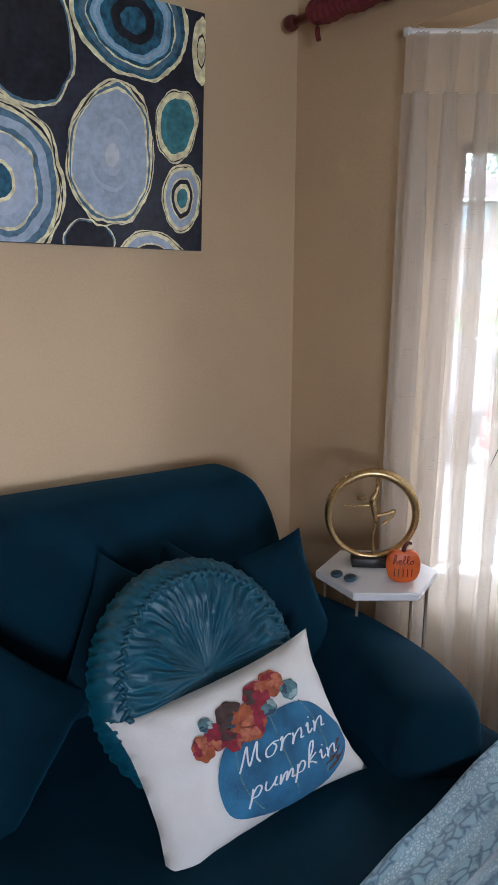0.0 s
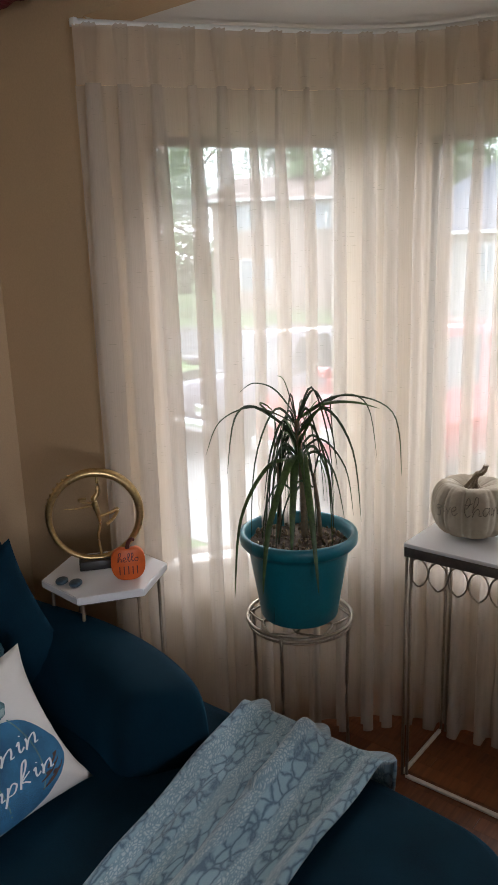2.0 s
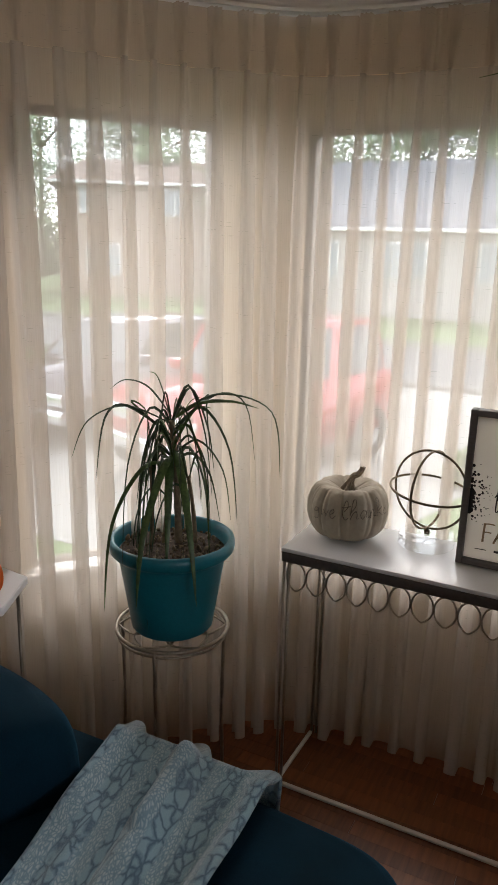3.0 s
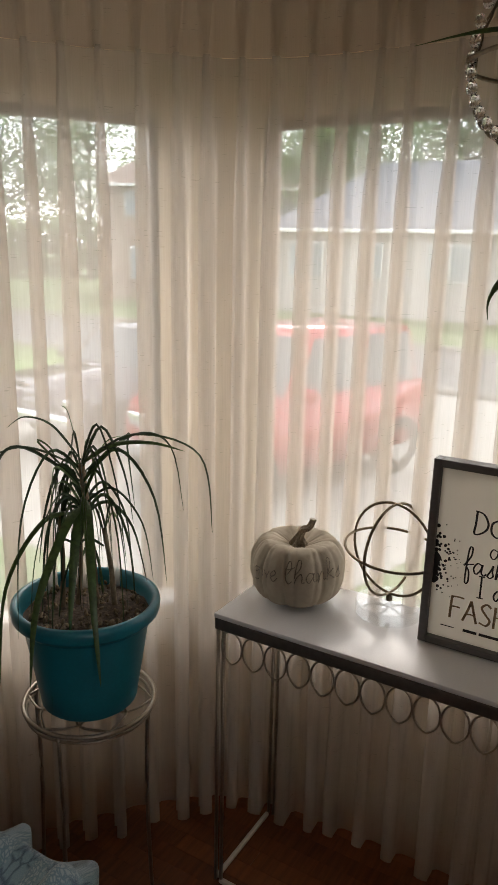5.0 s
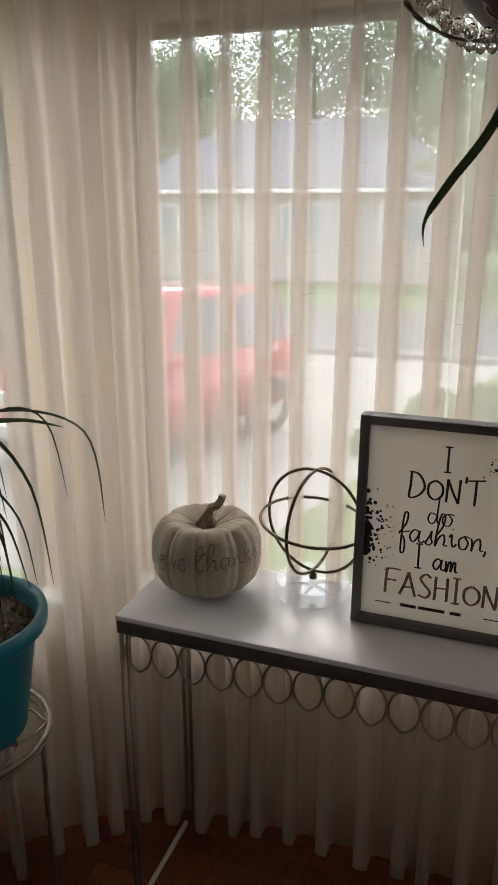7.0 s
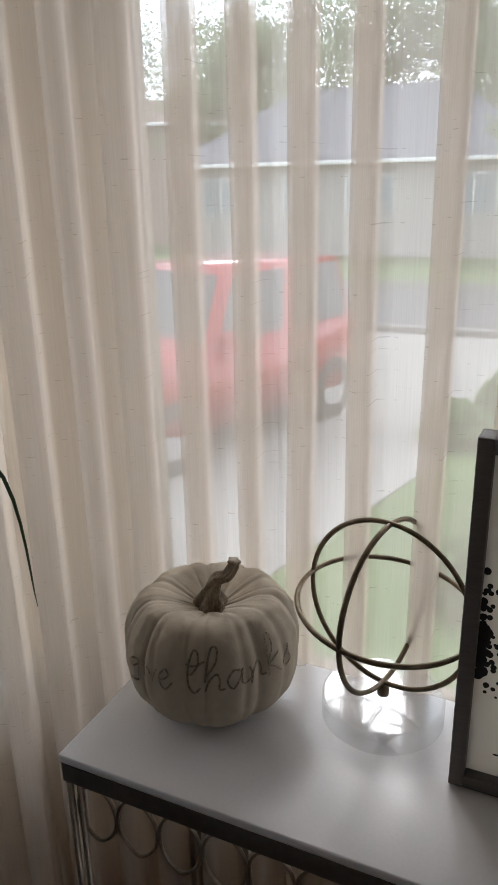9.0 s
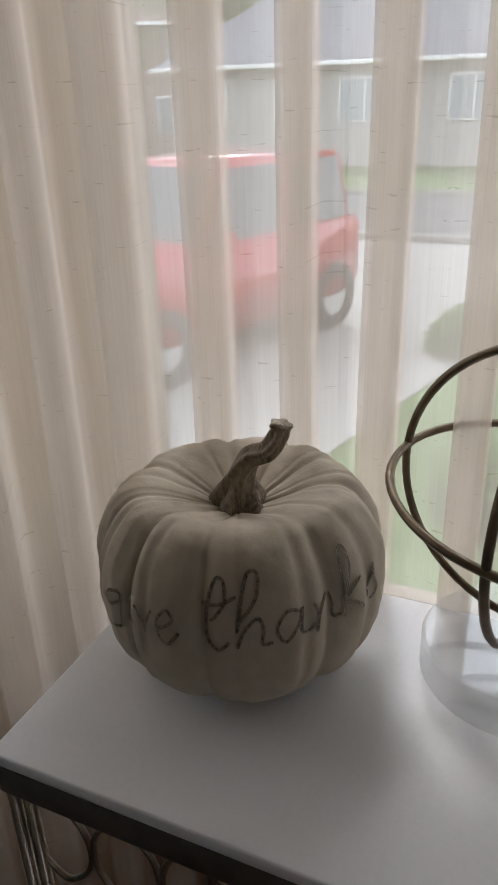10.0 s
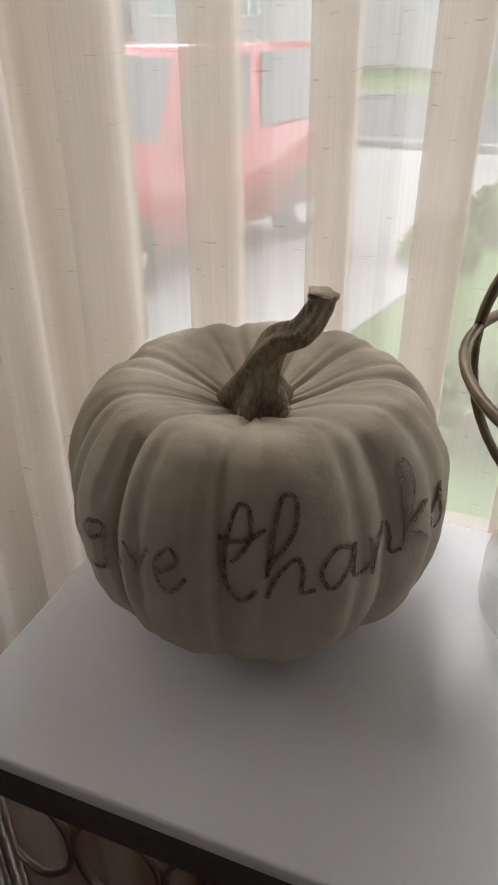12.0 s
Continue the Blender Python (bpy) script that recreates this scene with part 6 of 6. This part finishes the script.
def house(name, at, turn, w, d, h, roof, wallm, roofm, windows, label, door=None, hip=1.2):
    """A house; its front faces its own -y. Windows: x, z, width, height."""
    t = thing(name, pose(*at, 0, 0, turn), label, "house")
    part("wall", box(bmesh.new(), (w, d, h), (0, d / 2, h / 2)), wallm, t, smooth=False)
    bm = bmesh.new()
    o = 0.5
    v = [bm.verts.new(p) for p in ((-w / 2 - o, -o, h), (w / 2 + o, -o, h), (w / 2 + o, d + o, h), (-w / 2 - o, d + o, h), (-w / 2 + hip, d / 2, h + roof), (w / 2 - hip, d / 2, h + roof))]
    for f in ((0, 1, 5, 4), (2, 3, 4, 5), (1, 2, 5), (3, 0, 4), (3, 2, 1, 0)):
        bm.faces.new([v[i] for i in f])
    part("roof", bm, roofm, t, smooth=False)
    part("gutter", box(bmesh.new(), (w + 1.0, 0.12, 0.14), (0, -o, h - 0.03), 0.02), TRIMW, t)
    for x, z, ww, hh in windows:
        win = part("window", box(bmesh.new(), (ww, 0.08, hh), (x, -0.03, z), 0.01), TRIMW, t)
        for s in (-1, 1):
            part("pane", box(bmesh.new(), (ww / 2 - 0.09, 0.03, hh - 0.14), (x + s * (ww / 4 - 0.01), -0.065, z)), WINGLASS, win, smooth=False)
    if door:
        part("door", box(bmesh.new(), (1.0, 0.08, 2.1), (door, -0.03, 1.05), 0.02), TRIMW, t)
    return t


WINGLASS = paint("far_window_glass", (0.22, 0.27, 0.31), 0.12, var=0.2, scale=1, bump=0.0)
house("house", (29.0, 9.2, GZ), -90 + 3, 12.6, 9, 3.25, 2.9, SIDING, ROOFG, ((-1.95, 2.1, 0.7, 1.4), (0.95, 2.1, 1.8, 1.4), (4.5, 2.1, 1.6, 1.4), (-4.8, 2.1, 1.5, 1.4)), "low taupe-sided bungalow with a wide grey hipped roof", hip=3.0)
house("house", (32.0, 20.6, GZ), -53, 10.5, 8, 5.2, 1.4, BRICKB, ROOFB, ((-3.6, 4.4, 1.3, 1.2), (0.2, 4.4, 1.1, 1.3), (3.4, 4.4, 1.3, 1.2), (-3.2, 1.7, 1.6, 1.5), (3.1, 1.7, 1.8, 1.5)), "two-storey brown brick house with white windows")
house("house", (31.0, -9.0, GZ), -90 - 6, 13.0, 9, 3.4, 2.2, BRICKB, ROOFG, ((-3.2, 1.8, 1.8, 1.4), (2.8, 1.8, 1.8, 1.4)), "low brick house half hidden by trees", 0.0)


def vehicle(at, turn, length, width, hood, roof, bodym, label, boxy):
    """A parked vehicle; its front points along its own +x."""
    t = thing("car", pose(*at, 0, 0, turn), label, "car")
    L, W = length / 2, width / 2
    side = [(-L, 0.45), (-L, hood - 0.02), (-L + 0.06, hood + (0.0 if not boxy else 0.02)), (L - 0.12, hood - 0.08), (L, hood - 0.28), (L, 0.45), (L - 0.5, 0.32), (-L + 0.4, 0.32)]
    bm = bmesh.new()
    a = [bm.verts.new((x, -W, z)) for x, z in side]
    b = [bm.verts.new((x, W, z)) for x, z in side]
    bm.faces.new(a)
    bm.faces.new(b[::-1])
    for i in range(len(side)):
        k = (i + 1) % len(side)
        bm.faces.new((a[k], a[i], b[i], b[k]))
    bmesh.ops.recalc_face_normals(bm, faces=bm.faces)
    bmesh.ops.bevel(bm, geom=list(bm.edges), offset=0.05, segments=3, affect='EDGES')
    body = part("body", bm, bodym, t)
    x0, x1 = (-L + 0.10, L - 1.0) if boxy else (-L + 0.75, L - 1.25)
    lean0, lean1 = (0.08, 0.35) if boxy else (0.55, 0.6)
    bm = bmesh.new()
    lo = [(x0, -W + 0.06, hood - 0.03), (x1, -W + 0.06, hood - 0.05), (x1, W - 0.06, hood - 0.05), (x0, W - 0.06, hood - 0.03)]
    hi = [(x0 + lean0, -W + 0.16, roof), (x1 - lean1, -W + 0.16, roof), (x1 - lean1, W - 0.16, roof), (x0 + lean0, W - 0.16, roof)]
    vl, vh = [bm.verts.new(p) for p in lo], [bm.verts.new(p) for p in hi]
    bm.faces.new(vh)
    for i in range(4):
        k = (i + 1) % 4
        bm.faces.new((vl[i], vl[k], vh[k], vh[i]))
    bmesh.ops.recalc_face_normals(bm, faces=bm.faces)
    bmesh.ops.bevel(bm, geom=list(bm.edges), offset=0.04, segments=2, affect='EDGES')
    part("cabin", bm, bodym, t)

    def pane(p0, p1, p2, p3):
        bm = bmesh.new()
        c = sum((Vector(p) for p in (p0, p1, p2, p3)), Vector()) / 4
        n = (Vector(p1) - Vector(p0)).cross(Vector(p3) - Vector(p0)).normalized()
        if n.dot(c - Vector((0, 0, c.z))) < 0 and abs(n.z) < 0.9:
            n = -n
        q = [bm.verts.new(c + (Vector(p) - c) * 0.84 + n * 0.006) for p in (p0, p1, p2, p3)]
        r = [bm.verts.new(c + (Vector(p) - c) * 0.84 - n * 0.01) for p in (p0, p1, p2, p3)]
        bm.faces.new(q)
        for i in range(4):
            k = (i + 1) % 4
            bm.faces.new((q[i], r[i], r[k], q[k]))
        bmesh.ops.recalc_face_normals(bm, faces=bm.faces)
        part("car_window", bm, CARGLASS, t, smooth=False)
    pane(lo[1], lo[2], hi[2], hi[1])
    pane(lo[3], lo[0], hi[0], hi[3])
    for i, j in ((0, 1), (3, 2)):
        m0, m1 = Vector(lo[i]).lerp(Vector(lo[j]), 0.5), Vector(hi[i]).lerp(Vector(hi[j]), 0.5)
        pane(lo[i], m0, m1, hi[i])
        pane(m0, lo[j], hi[j], m1)
    for sx in ((-L + 0.45, L - 0.45) if boxy else (-L + 0.85, L - 0.85)):
        for sy in (-1, 1):
            wm = pose(sx, sy * (W - 0.1), 0.36, 90, 0, 0)
            bm = bmesh.new()
            lathe(bm, [(0.2, -0.11), (0.33, -0.11), (0.36, -0.08), (0.36, 0.08), (0.33, 0.11), (0.2, 0.11)], 28)
            bmesh.ops.transform(bm, matrix=wm, verts=bm.verts)
            wheel = part("wheel", bm, RUBBER, t)
            bm = bmesh.new()
            lathe(bm, [(0, -0.09), (0.2, -0.1), (0.23, -0.1), (0.23, 0.1), (0.2, 0.1), (0, 0.09)], 20)
            bmesh.ops.transform(bm, matrix=wm, verts=bm.verts)
            part("rim", bm, CHROME, wheel)
    for sy in (-1, 1):
        part("headlight", box(bmesh.new(), (0.06, 0.34, 0.16), (L - 0.015, sy * (W - 0.28), hood - 0.32), 0.02), CHROME, t)
        part("mirror", box(bmesh.new(), (0.12, 0.2, 0.14), (x1 - 0.12, sy * (W + 0.08), hood + 0.06), 0.03), bodym, t)
    part("bumper", box(bmesh.new(), (0.14, width - 0.1, 0.18), (L + 0.03, 0, 0.48), 0.04), CHROME, t)
    return t


vehicle((8.79, 4.11, GZ), 162, 3.25, 1.7, 1.1, 1.75, REDPAINT, "red boxy four-wheel-drive car parked on the pale driveway", True)
vehicle((10.2, 6.95, GZ), 177, 4.8, 1.8, 1.0, 1.5, DARKPAINT, "dark plum saloon car parked beside the red one", False)


def tree(at, height, spread, seed, label, trunk=0.22):
    rnd = random.Random(seed)
    t = thing("tree", pose(*at), label, "tree")
    bm = bmesh.new()
    top = Vector((rnd.uniform(-0.4, 0.4), rnd.uniform(-0.4, 0.4), height * 0.8))
    tube(bm, spline([(0, 0, -0.1), (0.05, 0.03, height * 0.25), top * 0.6, top], 6), lambda k: trunk * (1 - 0.8 * k) + 0.02, 10)
    tips = []
    for i in range(13):
        k = rnd.uniform(0.32, 0.95)
        p = Vector((top.x * k, top.y * k, height * 0.8 * k))
        a = rnd.uniform(0, 6.283)
        ln = spread * rnd.uniform(0.55, 1.0) * (1.1 - 0.5 * k)
        q = p + Vector((math.cos(a) * ln, math.sin(a) * ln, ln * rnd.uniform(0.3, 0.8)))
        tube(bm, spline([p, p.lerp(q, 0.5) + Vector((0, 0, 0.15)), q], 4), lambda s: trunk * 0.35 * (1 - 0.8 * s) + 0.012, 6)
        tips += [q, p.lerp(q, 0.7), p.lerp(q, 0.45)]
    part("trunk", bm, BARK, t)
    verts, faces = [], []
    for tip in tips:
        for c in range(6):
            ctr = tip + Vector((rnd.gauss(0, 1), rnd.gauss(0, 1), rnd.gauss(0, 0.7))) * spread * 0.17
            for k in range(70):
                p = ctr + Vector((rnd.gauss(0, 1), rnd.gauss(0, 1), rnd.gauss(0, 0.8))) * spread * 0.09
                s = rnd.uniform(0.07, 0.15)
                u = Vector((rnd.uniform(-1, 1), rnd.uniform(-1, 1), rnd.uniform(-1, 1))).normalized()
                w = u.orthogonal().normalized()
                i0 = len(verts)
                verts += [p - u * s, p + w * s * 0.5, p + u * s, p - w * s * 0.5]
                faces.append((i0, i0 + 1, i0 + 2, i0 + 3))
    me = bpy.data.meshes.new("crown")
    me.from_pydata([tuple(q) for q in verts], [], faces)
    me.materials.append(FOLIAGE)
    cr = new("crown", me)
    cr.parent = t
    tagged(cr, "", "", "", "stuff")
    return t


for i, (x, y, h, s) in enumerate(((25.0, -0.6, 9.0, 3.4), (36, 25, 9.0, 3.4), (36, 17, 11, 4.5), (37, 4.0, 11.5, 5.0), (38, 10.5, 12, 5.0), (23, -3, 8.5, 3.3), (40, -3, 12, 5), (15.5, 20.5, 8.5, 3.0), (41, 37, 13, 5.5), (24.5, 31, 11, 4.5), (43, 30, 14, 5.5), (26, 29, 11, 4.8), (20, 25.5, 10, 4.2), (44, 20, 14, 6), (37, -8, 12, 5), (13.0, 25, 9, 3.8))):
    tree((x, y, GZ), h, s, 40 + i, "leafy green street tree", 0.2)


def shrub(at, r, seed):
    rnd = random.Random(seed)
    t = thing("shrub", pose(*at), "low rounded green garden shrub", "shrub", "garden shrubs")
    bm = bmesh.new()
    for i in range(7):
        a = rnd.uniform(0, 6.283)
        tube(bm, spline([(0, 0, 0), (r * 0.3 * math.cos(a), r * 0.3 * math.sin(a), r * 0.5), (r * 0.6 * math.cos(a), r * 0.6 * math.sin(a), r * rnd.uniform(0.7, 1.1))], 3), lambda s: 0.018 * (1 - 0.7 * s) + 0.004, 5)
    part("branches", bm, BARK, t)
    verts, faces = [], []
    for k in range(1500):
        d = Vector((rnd.gauss(0, 1), rnd.gauss(0, 1), abs(rnd.gauss(0, 1)))).normalized() * r * rnd.uniform(0.55, 1.05)
        p = Vector((d.x, d.y, d.z * 1.05 + 0.05))
        s = rnd.uniform(0.025, 0.05)
        u = Vector((rnd.uniform(-1, 1), rnd.uniform(-1, 1), rnd.uniform(-1, 1))).normalized()
        w = u.orthogonal().normalized()
        i0 = len(verts)
        verts += [p - u * s, p + w * s * 0.6, p + u * s, p - w * s * 0.6]
        faces.append((i0, i0 + 1, i0 + 2, i0 + 3))
    me = bpy.data.meshes.new("foliage")
    me.from_pydata([tuple(q) for q in verts], [], faces)
    me.materials.append(FOLIAGE)
    o = new("foliage", me)
    o.parent = t
    tagged(o, "", "", "", "stuff")
    return t


for i, (x, y, r) in enumerate(((9.3, 1.55, 0.36), (10.4, 1.1, 0.45), (6.3, 0.9, 0.34), (11.2, 0.6, 0.4))):
    shrub((x, y, GZ), r, 70 + i)

verts, faces = [], []
rnd = random.Random(90)
for (xa, ya), (xb, yb) in (((6, 58), (50, 40)), ((50, 40), (56, 0)), ((56, 0), (50, -40))):
    for k in range(9000):
        q = rnd.random()
        lump = 4.2 + 2.6 * noise.noise(Vector((q * 9, xa, 0.0)))
        p = Vector((xa + (xb - xa) * q + rnd.gauss(0, 1.0), ya + (yb - ya) * q + rnd.gauss(0, 1.0), GZ + rnd.random() ** 0.8 * lump))
        r = rnd.uniform(0.25, 0.5)
        u = Vector((rnd.uniform(-1, 1), rnd.uniform(-1, 1), rnd.uniform(-1, 1))).normalized()
        w = u.orthogonal().normalized()
        i0 = len(verts)
        verts += [p - u * r, p + w * r * 0.6, p + u * r, p - w * r * 0.6]
        faces.append((i0, i0 + 1, i0 + 2, i0 + 3))
me = bpy.data.meshes.new("far_woods")
me.from_pydata([tuple(q) for q in verts], [], faces)
me.materials.append(FOLIAGE)
tagged(new("far_woods", me), "distant band of green trees and hedges", "woods", "", "stuff")

# ---- floor strips ----
STRIP = {}
for length in (0.6, 0.9, 1.2):
    bm = bmesh.new()
    box(bm, (0.0565, length - 0.002, 0.012), (0, 0, -0.006))
    me = bpy.data.meshes.new("floorboard")
    bm.to_mesh(me)
    bm.free()
    me.materials.append(OAK)
    STRIP[length] = me
rnd = random.Random(31)
near, rest = 0, bmesh.new()
for i in range(98):
    x = -2.38 + 0.0575 * i + 0.029
    y = -2.45 - rnd.uniform(0, 0.9)
    while y < 2.2:
        ln = rnd.choice((0.6, 0.9, 1.2))
        hi = 2.25 if x < 2.3 else 1.83 - (x - 2.33) * 0.731
        lo = -2.44 if x < 2.3 else -1.51 + (x - 2.33) * 0.727
        y0, y1 = max(y, lo), min(y + ln, hi)
        if y1 - y0 > 0.03:
            if x > 1.95 and y1 > -0.6 and near < 290:
                ob = new("floorboard", STRIP[ln])
                ob.location = (x, (y0 + y1) / 2, 0)
                ob.scale = (1, (y1 - y0) / ln, 1)
                ob.parent = floor
                near += 1
            else:
                box(rest, (0.0565, y1 - y0 - 0.002, 0.012), (x, (y0 + y1) / 2, -0.006))
        y += ln
tagged(part("far_floorboards", rest, OAK, floor, smooth=False), "", "", "", "stuff")
